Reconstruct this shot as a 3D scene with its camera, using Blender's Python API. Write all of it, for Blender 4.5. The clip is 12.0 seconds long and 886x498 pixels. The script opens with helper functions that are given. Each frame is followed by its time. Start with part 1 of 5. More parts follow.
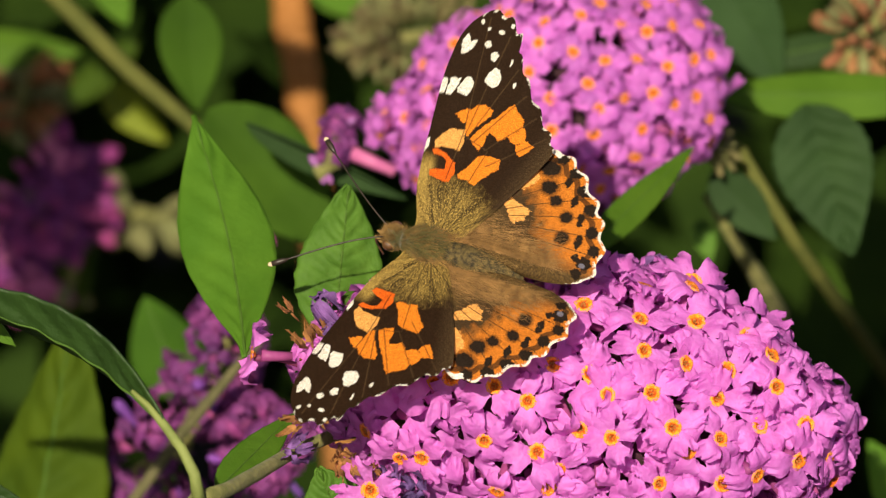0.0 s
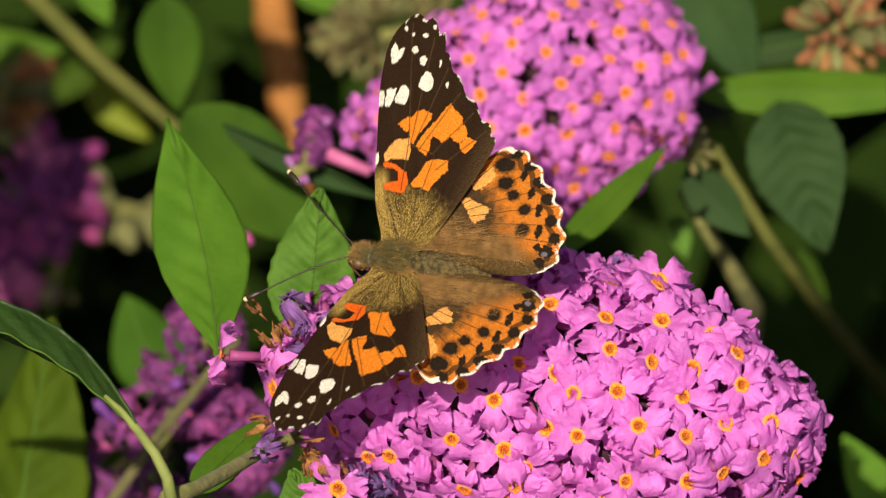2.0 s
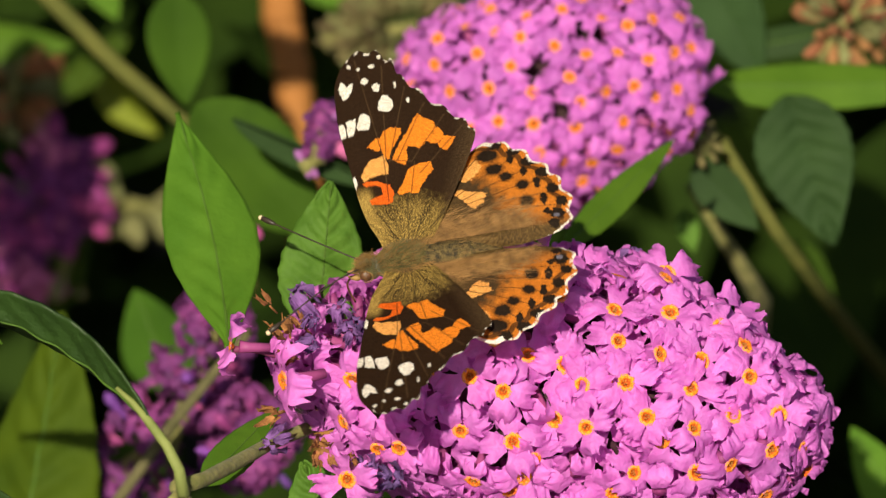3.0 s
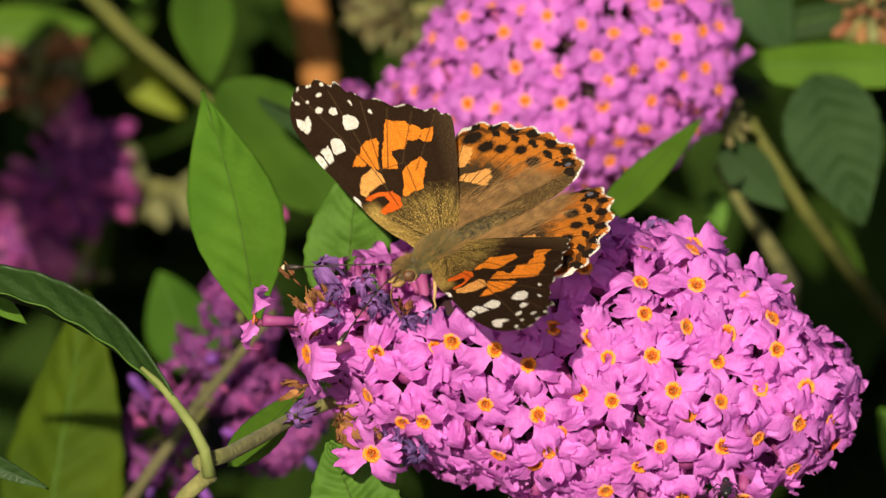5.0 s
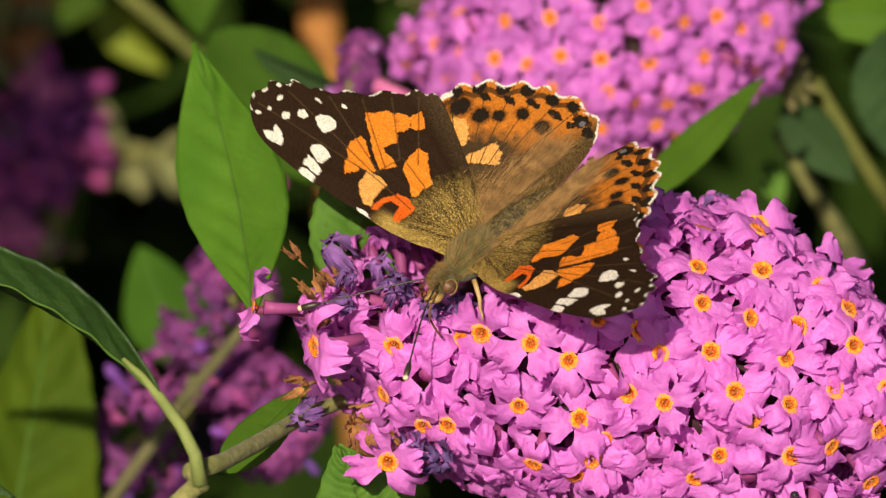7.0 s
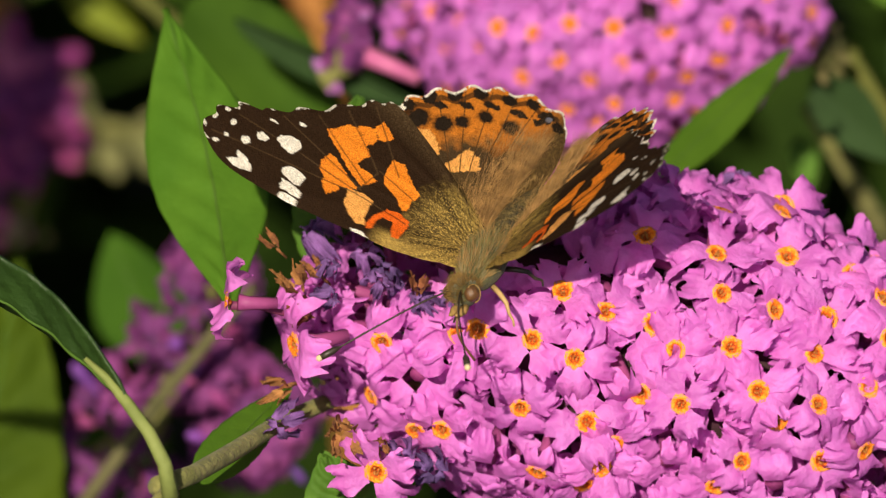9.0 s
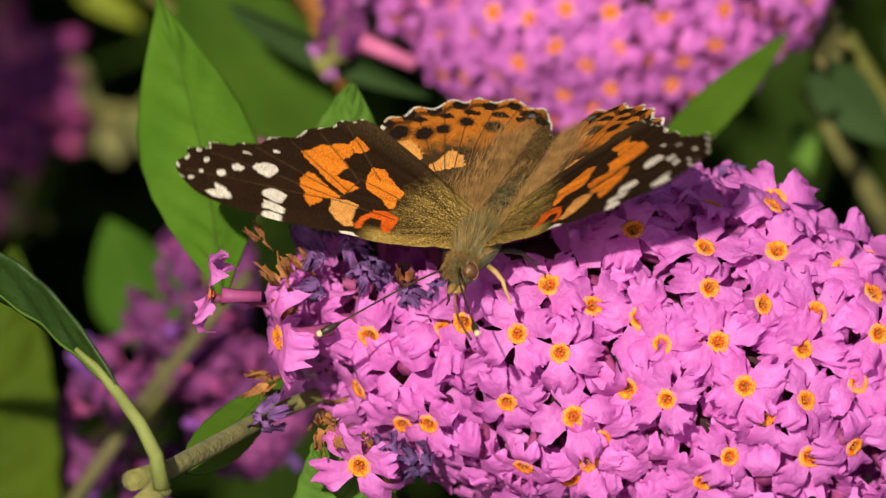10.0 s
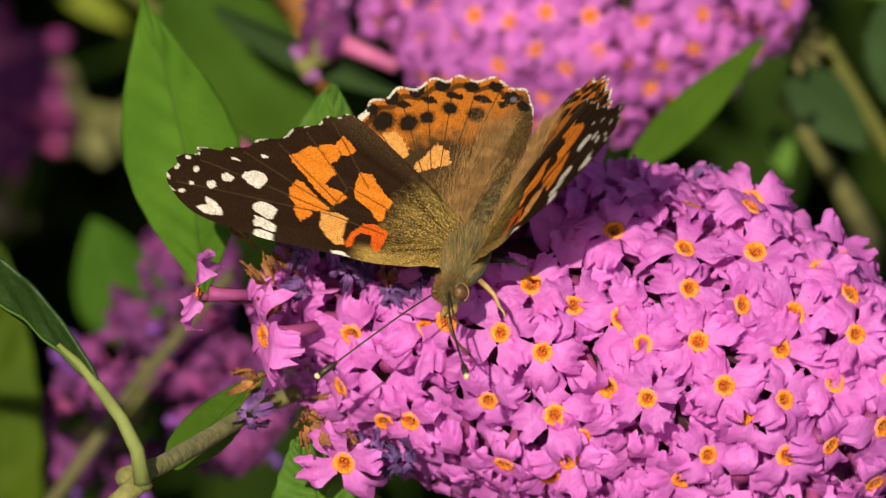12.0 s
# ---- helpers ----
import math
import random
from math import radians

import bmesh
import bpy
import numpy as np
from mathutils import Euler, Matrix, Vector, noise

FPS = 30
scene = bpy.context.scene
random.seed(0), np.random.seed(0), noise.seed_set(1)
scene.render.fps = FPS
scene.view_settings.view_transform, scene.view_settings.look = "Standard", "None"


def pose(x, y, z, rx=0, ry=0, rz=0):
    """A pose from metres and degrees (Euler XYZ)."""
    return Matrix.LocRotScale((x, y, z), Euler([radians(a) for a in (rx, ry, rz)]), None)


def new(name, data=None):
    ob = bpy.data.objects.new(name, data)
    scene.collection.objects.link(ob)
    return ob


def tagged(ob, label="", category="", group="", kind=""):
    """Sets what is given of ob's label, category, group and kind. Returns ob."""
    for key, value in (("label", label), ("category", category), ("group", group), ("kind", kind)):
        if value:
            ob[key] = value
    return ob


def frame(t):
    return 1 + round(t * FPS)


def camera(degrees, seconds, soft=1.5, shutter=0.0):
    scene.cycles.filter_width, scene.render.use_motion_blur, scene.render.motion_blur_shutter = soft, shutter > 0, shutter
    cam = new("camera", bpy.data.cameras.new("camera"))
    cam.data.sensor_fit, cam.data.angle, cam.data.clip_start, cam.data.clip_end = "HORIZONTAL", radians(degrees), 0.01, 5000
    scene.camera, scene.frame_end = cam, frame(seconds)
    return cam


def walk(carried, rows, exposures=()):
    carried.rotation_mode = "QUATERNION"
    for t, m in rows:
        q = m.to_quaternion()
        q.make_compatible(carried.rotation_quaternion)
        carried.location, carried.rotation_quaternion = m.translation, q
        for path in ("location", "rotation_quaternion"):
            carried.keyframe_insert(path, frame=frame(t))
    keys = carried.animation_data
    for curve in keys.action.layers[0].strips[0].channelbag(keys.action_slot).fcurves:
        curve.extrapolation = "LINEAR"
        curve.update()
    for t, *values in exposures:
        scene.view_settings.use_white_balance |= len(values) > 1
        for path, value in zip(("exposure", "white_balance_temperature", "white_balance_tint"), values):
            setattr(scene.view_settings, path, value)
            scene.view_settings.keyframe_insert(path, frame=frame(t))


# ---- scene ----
# ---- camera ----
cam = camera(3.3418, 12.0, soft=1.3, shutter=0.4)
cam.data.dof.use_dof = True
cam.data.dof.focus_distance = 2.0
cam.data.dof.aperture_fstop = 34.3
CAMERA_ROWS = [
    (0, pose(0.00000, -1.39163, 2.43726, 52.0000, -0.0000, 0.0000)),
    (0.5, pose(-0.00065, -1.38971, 2.43834, 51.9367, -0.1427, 0.0514)),
    (1, pose(0.00721, -1.39501, 2.44527, 51.8821, 0.0910, 0.1048)),
    (1.5, pose(0.00872, -1.39003, 2.45157, 51.6778, 0.2742, -0.0202)),
    (2, pose(0.01248, -1.39801, 2.45578, 51.7083, 0.4068, -0.0098)),
    (2.5, pose(0.01296, -1.40211, 2.45903, 51.7017, 0.3937, 0.0260)),
    (3, pose(0.00972, -1.40491, 2.45717, 51.7687, 0.4749, -0.1146)),
    (5, pose(0.00850, -1.39610, 2.44589, 51.7866, 0.5513, -0.0864)),
    (5.5, pose(0.00775, -1.39859, 2.44482, 51.8400, 0.5781, -0.0957)),
    (6, pose(0.00519, -1.33394, 2.39121, 51.8766, 0.6229, -0.1522)),
    (6.5, pose(-0.00039, -1.24908, 2.32828, 51.7594, 0.1821, 0.0294)),
    (7, pose(-0.00307, -1.18997, 2.28528, 51.6546, 0.0414, 0.0148)),
    (7.5, pose(-0.00192, -1.15722, 2.25955, 51.6245, 0.1062, -0.0253)),
    (9.5, pose(0.00372, -1.05106, 2.17726, 51.4865, 0.2944, 0.1152)),
    (10, pose(0.00684, -1.05420, 2.18393, 51.3910, 0.4286, 0.1158)),
    (10.5, pose(0.00379, -1.06207, 2.18624, 51.4846, 0.3717, 0.0433)),
    (11, pose(0.00717, -1.06261, 2.18753, 51.4474, 0.4038, 0.1407)),
    (11.5, pose(0.00597, -1.06221, 2.18912, 51.4260, 0.1580, 0.2359)),
    (12, pose(0.00843, -1.06902, 2.19338, 51.4561, 0.1552, 0.3021)),
]
SWAY_ROWS = [
    (0, pose(-0.02849, 0.14553, 1.19980, 0.000, -0.000, 0.000)),
    (0.5, pose(-0.02844, 0.14541, 1.19995, -0.044, -0.051, 0.188)),
    (1, pose(-0.02882, 0.14511, 1.19954, 0.006, -0.413, -0.351)),
    (1.5, pose(-0.02907, 0.14575, 1.20036, -0.243, -0.039, -0.358)),
    (2, pose(-0.02920, 0.14578, 1.20037, -0.227, -0.060, -0.290)),
    (2.5, pose(-0.02925, 0.14571, 1.20027, 0.086, 0.031, -0.333)),
    (3, pose(-0.02935, 0.14596, 1.20061, -0.676, 0.123, -0.277)),
    (5, pose(-0.02967, 0.14637, 1.20114, -0.305, 0.043, -0.354)),
    (5.5, pose(-0.02902, 0.14589, 1.20063, 0.703, 0.235, 0.090)),
    (6, pose(-0.02889, 0.14603, 1.20082, 0.255, 0.584, 0.175)),
    (6.5, pose(-0.02964, 0.14628, 1.20078, -0.168, -0.257, -0.336)),
    (7, pose(-0.02949, 0.14635, 1.20076, -0.157, 0.029, -0.285)),
    (7.5, pose(-0.02931, 0.14637, 1.20088, -0.483, 0.232, 0.023)),
    (9.5, pose(-0.03051, 0.14624, 1.20009, 0.619, -0.850, -0.562)),
    (10, pose(-0.03156, 0.14624, 1.19992, 0.515, -1.313, -2.051)),
    (10.5, pose(-0.03033, 0.14684, 1.20103, -0.647, -0.715, -0.252)),
    (11, pose(-0.03109, 0.14693, 1.20102, -0.451, -1.275, -0.888)),
    (11.5, pose(-0.03017, 0.14615, 1.20002, 0.569, -0.075, -0.559)),
    (12, pose(-0.03028, 0.14602, 1.19979, 0.867, -0.205, -0.574)),
]
# body: place and turn; then the dihedral of both wings, the sweep of both forewings, the offset of the hindwings
BUTTERFLY_ROWS = [
    (0, pose(-0.00121, 0.18360, 1.20639, -29.42, -0.28, 153.87), (12.7, 15.0, -0.5, 1.9, -3.1)),
    (0.5, pose(-0.00105, 0.18267, 1.20666, -30.30, 1.84, 153.51), (13.7, 16.8, -1.1, 2.3, -4.6)),
    (1, pose(-0.00122, 0.18139, 1.20726, -32.28, 1.46, 154.58), (8.9, 9.3, -1.4, 1.8, -6.9)),
    (1.2, pose(-0.00162, 0.18401, 1.20516, -30.40, 3.72, 156.45), (21.3, 24.7, -0.0, 4.8, -4.4)),
    (1.5, pose(-0.00142, 0.18047, 1.20788, -29.97, 6.31, 154.58), (22.3, 23.9, 1.8, 2.8, -6.1)),
    (2, pose(-0.00144, 0.17868, 1.20883, -29.34, 10.16, 153.93), (19.6, 18.7, 1.5, 0.6, -9.9)),
    (2.5, pose(-0.00153, 0.17859, 1.20845, -29.07, 9.74, 153.90), (21.4, 19.3, 1.6, -1.3, -9.4)),
    (2.7, pose(-0.00106, 0.18345, 1.20516, -18.73, 0.81, 165.38), (50.3, 52.0, 2.0, 7.0, -9.3)),
    (2.88, pose(-0.00154, 0.18208, 1.20534, -17.09, 7.13, 174.17), (30.0, 52.0, 2.0, 4.0, -8.0)),
    (3, pose(-0.00185, 0.18117, 1.20547, -15.99, 11.34, -179.96), (7.2, 16.6, 3.3, 1.0, -6.7)),
    (3.2, pose(-0.00137, 0.18215, 1.20346, -16.01, 18.49, -179.79), (17.4, 23.0, 0.7, -0.7, -6.5)),
    (4.8, pose(-0.00033, 0.17557, 1.20829, 4.15, 12.57, -156.30), (17.5, 12.1, 5.1, -8.8, -6.1)),
    (5, pose(-0.00067, 0.17515, 1.20835, 3.28, 15.23, -156.19), (19.5, 14.1, 4.9, -7.4, -8.1)),
    (5.2, pose(0.00000, 0.17393, 1.20926, 8.87, 16.39, -140.56), (38.2, 32.6, 2.1, 1.5, -11.7)),
    (5.5, pose(-0.00007, 0.17238, 1.20830, 3.49, 15.93, -138.06), (32.7, 25.9, 6.2, -1.0, -4.6)),
    (5.7, pose(0.00045, 0.17287, 1.20747, 6.93, 20.26, -133.52), (19.1, 13.1, 1.5, 1.3, -9.9)),
    (6, pose(0.00038, 0.17647, 1.20406, 7.46, 17.95, -134.42), (42.8, 35.7, 3.5, 2.4, 1.3)),
    (6.2, pose(0.00066, 0.17544, 1.20499, 2.49, 22.83, -135.76), (45.8, 42.0, 2.2, -2.7, 3.4)),
    (6.5, pose(-0.00004, 0.17797, 1.20265, -0.00, 21.48, -138.79), (34.6, 27.5, 4.1, -4.8, -3.3)),
    (6.7, pose(0.00091, 0.17609, 1.20347, -1.09, 25.22, -138.92), (27.5, 19.5, 5.0, -8.5, -9.1)),
    (7, pose(-0.00000, 0.17801, 1.20261, 4.58, 17.04, -138.68), (23.4, 15.6, 3.9, -7.3, 1.3)),
    (7.2, pose(0.00056, 0.17648, 1.20288, 5.45, 20.04, -132.98), (43.5, 35.4, -0.9, 0.6, 5.0)),
    (7.5, pose(0.00039, 0.17444, 1.20472, 0.02, 17.88, -136.16), (37.6, 34.1, 2.8, -5.0, 2.8)),
    (7.7, pose(-0.00027, 0.17769, 1.20240, 1.90, 25.00, -143.52), (32.7, 21.9, 1.5, -14.2, 1.1)),
    (9.3, pose(0.00133, 0.17066, 1.20591, 21.53, 5.05, -115.11), (41.6, 27.8, 4.0, -1.7, -2.2)),
    (9.5, pose(0.00134, 0.17075, 1.20654, 22.23, 4.75, -114.20), (41.0, 27.4, 4.1, -2.7, -2.7)),
    (9.7, pose(0.00103, 0.17250, 1.20814, 21.33, 3.33, -113.26), (15.9, 6.3, 0.4, -3.8, -11.2)),
    (10, pose(0.00131, 0.17162, 1.20617, 18.91, 2.21, -114.58), (25.9, 18.5, 6.3, -5.0, -4.0)),
    (10.2, pose(0.00097, 0.17579, 1.20474, 25.36, 6.29, -113.53), (41.7, 34.7, -1.6, -4.2, -7.5)),
    (10.5, pose(0.00146, 0.16938, 1.20913, 24.52, 5.36, -113.26), (43.4, 30.9, 0.7, -3.5, 0.6)),
    (10.7, pose(0.00286, 0.17187, 1.20676, 22.58, 5.46, -114.68), (24.9, 16.0, 1.8, -4.0, -11.5)),
    (11, pose(0.00159, 0.17507, 1.20458, 23.80, 10.18, -114.75), (21.3, 16.9, 3.9, -9.8, -3.7)),
    (11.2, pose(0.00180, 0.17032, 1.20802, 26.86, 10.63, -111.54), (29.2, 24.2, 0.9, -4.7, -5.7)),
    (11.5, pose(0.00232, 0.17279, 1.20429, 23.78, 10.12, -113.71), (33.3, 23.7, 6.0, -7.2, -3.2)),
    (11.7, pose(0.00196, 0.17066, 1.20721, 26.35, 14.17, -111.24), (30.0, 24.5, 0.9, -7.0, -4.8)),
    (12, pose(0.00241, 0.16927, 1.20629, 21.80, 14.22, -113.01), (36.0, 33.5, 6.3, -7.9, -2.5)),
]
walk(cam, CAMERA_ROWS, ((0.0, 0.38), (5.0, 0.36), (7.5, 0.32), (10.0, 0.27), (12.0, 0.20)))

# ---- light ----
SUN_WAY = Vector((0.13, 0.675, -0.735)).normalized()
world = bpy.data.worlds.new("sky")
scene.world = world
world.use_nodes = True
sky = world.node_tree.nodes.new("ShaderNodeTexSky")
sky.sky_type = "NISHITA"
sky.sun_disc = False
sky.air_density, sky.dust_density, sky.ozone_density = 0.8, 3.0, 0.4
sky.sun_elevation = math.asin(-SUN_WAY.z)
sky.sun_rotation = math.atan2(-SUN_WAY.x, -SUN_WAY.y)
world.node_tree.links.new(sky.outputs[0], world.node_tree.nodes["Background"].inputs[0])
world.node_tree.nodes["Background"].inputs[1].default_value = 0.066
sun = new("sun", bpy.data.lights.new("sun", "SUN"))
sun.data.energy = 5.6
sun.data.angle = radians(0.53)
sun.data.color = (1.0, 0.88, 0.68)
sun.rotation_euler = SUN_WAY.to_track_quat("-Z", "Y").to_euler()


# ---- materials ----
def material(name, base, rough=0.6, spec=0.4, second=None, scale=300.0, detail=0.5, bump=0.0, bump_scale=900.0, through_light=0.0, attribute=None, metal=0.0, vary=0.0, sheen=0.0):
    """A principled material: two noise scales of colour, fine relief, and light let through thin petals and leaves."""
    m = bpy.data.materials.new(name)
    m.use_nodes = True
    n, l = m.node_tree.nodes, m.node_tree.links
    p = n["Principled BSDF"]
    p.inputs["Roughness"].default_value = rough
    p.inputs["Specular IOR Level"].default_value = spec
    p.inputs["Metallic"].default_value = metal
    if sheen:
        p.inputs["Sheen Weight"].default_value = sheen
    co = n.new("ShaderNodeTexCoord")
    mix = n.new("ShaderNodeMix")
    mix.data_type = "RGBA"
    big = n.new("ShaderNodeTexNoise")
    big.inputs["Scale"].default_value = scale
    big.inputs["Detail"].default_value = 6.0
    l.new(co.outputs["Object"], big.inputs["Vector"])
    ramp = n.new("ShaderNodeMapRange")
    ramp.inputs[1].default_value, ramp.inputs[2].default_value = 0.35, 0.65
    ramp.inputs[3].default_value, ramp.inputs[4].default_value = 0.0, detail
    l.new(big.outputs[0], ramp.inputs[0])
    l.new(ramp.outputs[0], mix.inputs[0])
    second = second or tuple(c * 0.6 for c in base)
    mix.inputs[7].default_value = (*second, 1)
    if attribute:
        at = n.new("ShaderNodeAttribute")
        at.attribute_name = attribute
        dark = n.new("ShaderNodeMix")
        dark.data_type, dark.blend_type = "RGBA", "MULTIPLY"
        dark.inputs[0].default_value = 1.0
        l.new(at.outputs["Color"], dark.inputs[6])
        dark.inputs[7].default_value = (*second, 1)
        l.new(at.outputs["Color"], mix.inputs[6])
        l.new(dark.outputs[2], mix.inputs[7])
        dust = n.new("ShaderNodeTexNoise")
        dust.inputs["Scale"].default_value = 9000.0
        dust.inputs["Detail"].default_value = 3.0
        l.new(co.outputs["Object"], dust.inputs["Vector"])
        bright = n.new("ShaderNodeMapRange")
        bright.inputs[1].default_value, bright.inputs[2].default_value = 0.35, 0.65
        bright.inputs[3].default_value, bright.inputs[4].default_value = 0.60, 1.35
        l.new(dust.outputs[0], bright.inputs[0])
    else:
        mix.inputs[6].default_value = (*base, 1)
    colour = mix.outputs[2]
    if attribute:
        grains = n.new("ShaderNodeVectorMath")
        grains.operation = "SCALE"
        l.new(colour, grains.inputs[0])
        l.new(bright.outputs[0], grains.inputs["Scale"])
        colour = grains.outputs[0]
    if vary:
        info = n.new("ShaderNodeObjectInfo")
        hsv = n.new("ShaderNodeHueSaturation")
        vr = n.new("ShaderNodeMapRange")
        vr.inputs[3].default_value, vr.inputs[4].default_value = 1 - vary, 1 + vary
        l.new(info.outputs["Random"], vr.inputs[0])
        l.new(vr.outputs[0], hsv.inputs["Value"])
        hr = n.new("ShaderNodeMapRange")
        hr.inputs[3].default_value, hr.inputs[4].default_value = 0.5 - vary * 0.06, 0.5 + vary * 0.06
        l.new(info.outputs["Random"], hr.inputs[0])
        l.new(hr.outputs[0], hsv.inputs["Hue"])
        l.new(colour, hsv.inputs["Color"])
        colour = hsv.outputs[0]
    l.new(colour, p.inputs["Base Color"])
    if bump:
        fine = n.new("ShaderNodeTexNoise")
        fine.inputs["Scale"].default_value = bump_scale
        fine.inputs["Detail"].default_value = 8.0
        l.new(co.outputs["Object"], fine.inputs["Vector"])
        bn = n.new("ShaderNodeBump")
        bn.inputs["Strength"].default_value = bump
        bn.inputs["Distance"].default_value = 0.0004
        l.new(fine.outputs[0], bn.inputs["Height"])
        l.new(bn.outputs[0], p.inputs["Normal"])
    if through_light:
        tr = n.new("ShaderNodeBsdfTranslucent")
        l.new(colour, tr.inputs[0])
        add = n.new("ShaderNodeMixShader")
        add.inputs[0].default_value = through_light
        l.new(p.outputs[0], add.inputs[1])
        l.new(tr.outputs[0], add.inputs[2])
        l.new(add.outputs[0], n["Material Output"].inputs[0])
    return m


PETAL = material("petal_pink", (0.745, 0.230, 0.725), 0.45, 0.4, (0.63, 0.145, 0.57), 420, 0.9, 0.8, 1500, 0.45, vary=0.13)
PETAL_LILAC = material("petal_lilac", (0.64, 0.19, 0.63), 0.55, 0.3, (0.54, 0.14, 0.55), 420, 0.9, 0.4, 1500, 0.42, vary=0.12)
# magenta petals, their colour also lowered to stand in for half shade
PETAL_MAGENTA_DIMMED = material("petal_magenta_dimmed", (0.21, 0.045, 0.185), 0.6, 0.2, (0.11, 0.025, 0.13), 260, 0.8, 0.6, 1100, 0.25, vary=0.4)
PETAL_FADED = material("petal_faded", (0.20, 0.095, 0.30), 0.7, 0.15, (0.06, 0.03, 0.10), 400, 0.9, 0.6, 1500, 0.15, vary=0.35)


def throat_material():
    """Orange mouth: deep in the middle, yellow towards the rim, fading into the petals' pink."""
    m = bpy.data.materials.new("throat_orange")
    m.use_nodes = True
    n, l = m.node_tree.nodes, m.node_tree.links
    p = n["Principled BSDF"]
    p.inputs["Roughness"].default_value = 0.65
    p.inputs["Specular IOR Level"].default_value = 0.2
    co = n.new("ShaderNodeTexCoord")
    grain = n.new("ShaderNodeTexNoise")
    grain.inputs["Scale"].default_value = 3600
    grain.inputs["Detail"].default_value = 4.0
    l.new(co.outputs["Object"], grain.inputs["Vector"])
    flat = n.new("ShaderNodeVectorMath")
    flat.operation = "MULTIPLY"
    flat.inputs[1].default_value = (1, 1, 0)
    l.new(co.outputs["Object"], flat.inputs[0])
    length = n.new("ShaderNodeVectorMath")
    length.operation = "LENGTH"
    l.new(flat.outputs[0], length.inputs[0])
    far = n.new("ShaderNodeMath")
    far.operation = "MULTIPLY_ADD"
    l.new(grain.outputs[0], far.inputs[0])
    far.inputs[1].default_value = 0.0021
    l.new(length.outputs["Value"], far.inputs[2])
    span = n.new("ShaderNodeMapRange")
    span.inputs[1].default_value, span.inputs[2].default_value = 0.00105, 0.00236
    l.new(far.outputs[0], span.inputs[0])
    ramp = n.new("ShaderNodeValToRGB")
    e = ramp.color_ramp.elements
    e[0].position, e[0].color = 0.0, (0.30, 0.050, 0.008, 1)
    e[1].position, e[1].color = 1.0, (0.45, 0.115, 0.40, 1)
    for pos, col in ((0.30, (0.40, 0.065, 0.008)), (0.52, (0.78, 0.17, 0.008)), (0.76, (0.86, 0.32, 0.014)), (0.90, (0.56, 0.17, 0.14))):
        k = e.new(pos)
        k.color = (*col, 1)
    l.new(span.outputs[0], ramp.inputs[0])
    l.new(ramp.outputs[0], p.inputs["Base Color"])
    bn = n.new("ShaderNodeBump")
    bn.inputs["Strength"].default_value = 0.6
    bn.inputs["Distance"].default_value = 0.0004
    l.new(grain.outputs[0], bn.inputs["Height"])
    l.new(bn.outputs[0], p.inputs["Normal"])
    return m


THROAT = throat_material()
ANTHER = material("anther_tan", (0.45, 0.20, 0.045), 0.7, 0.2, (0.22, 0.07, 0.015), 4000, 0.9)
TUBE_DARK = material("corolla_tube_dark", (0.17, 0.03, 0.09), 0.6, 0.3, (0.09, 0.018, 0.05), 300, 0.7)
TUBE = material("corolla_tube", (0.26, 0.05, 0.17), 0.6, 0.3, (0.18, 0.03, 0.12), 300, 0.7, vary=0.15)
# near-black filling: the shade in the florets' gaps, given as colour
CORE_SHADE = material("flower_core_shade", (0.055, 0.02, 0.035), 0.85, 0.1, (0.025, 0.022, 0.012), 250, 0.9, 0.8, 700)
BUD_PINK = material("bud_magenta", (0.34, 0.06, 0.21), 0.6, 0.2, (0.20, 0.03, 0.14), 300, 0.8, vary=0.35)
BUD_PURPLE = material("bud_purple", (0.17, 0.05, 0.28), 0.65, 0.25, (0.09, 0.03, 0.17), 300, 0.8, vary=0.25)
BUD_LILAC = material("bud_lilac", (0.30, 0.12, 0.33), 0.6, 0.3, (0.24, 0.08, 0.26), 300, 0.8, vary=0.1)
BUD_ROSE = material("bud_rose", (0.46, 0.13, 0.27), 0.6, 0.3, (0.36, 0.08, 0.22), 300, 0.8)
BUD_DRY = material("bud_pale_green", (0.16, 0.165, 0.065), 0.75, 0.2, (0.09, 0.095, 0.035), 300, 0.8, vary=0.25)
BUD_OLIVE = material("bud_olive", (0.13, 0.11, 0.045), 0.8, 0.2, (0.06, 0.05, 0.02), 300, 0.8, vary=0.3)
BUD_TAN = material("bud_tan", (0.24, 0.10, 0.045), 0.8, 0.2, (0.10, 0.045, 0.02), 300, 0.8, vary=0.25)
STEM_GREEN = material("stem_olive", (0.09, 0.095, 0.022), 0.8, 0.1, (0.055, 0.065, 0.015), 200, 0.8, 0.4, 900)
WITHERED = material("withered_brown", (0.30, 0.12, 0.045), 0.8, 0.2, (0.13, 0.05, 0.025), 500, 0.9, 0.8, 1200, vary=0.25)
STEM_DULL = material("stem_dull", (0.105, 0.095, 0.045), 0.85, 0.15, (0.06, 0.06, 0.025), 350, 0.8, 0.5, 1600)
STEM = material("stem_downy", (0.20, 0.19, 0.065), 0.85, 0.15, (0.10, 0.105, 0.03), 420, 0.9, 0.9, 1300, sheen=0.05)
LEAF = material("leaf_green", (0.068, 0.145, 0.011), 0.7, 0.12, (0.046, 0.110, 0.007), 120, 0.8, 0.5, 700, 0.18, vary=0.10)
LEAF_GREY = material("leaf_grey_green", (0.027, 0.058, 0.016), 0.7, 0.12, (0.015, 0.036, 0.009), 120, 0.8, 0.4, 700, 0.2, vary=0.1)
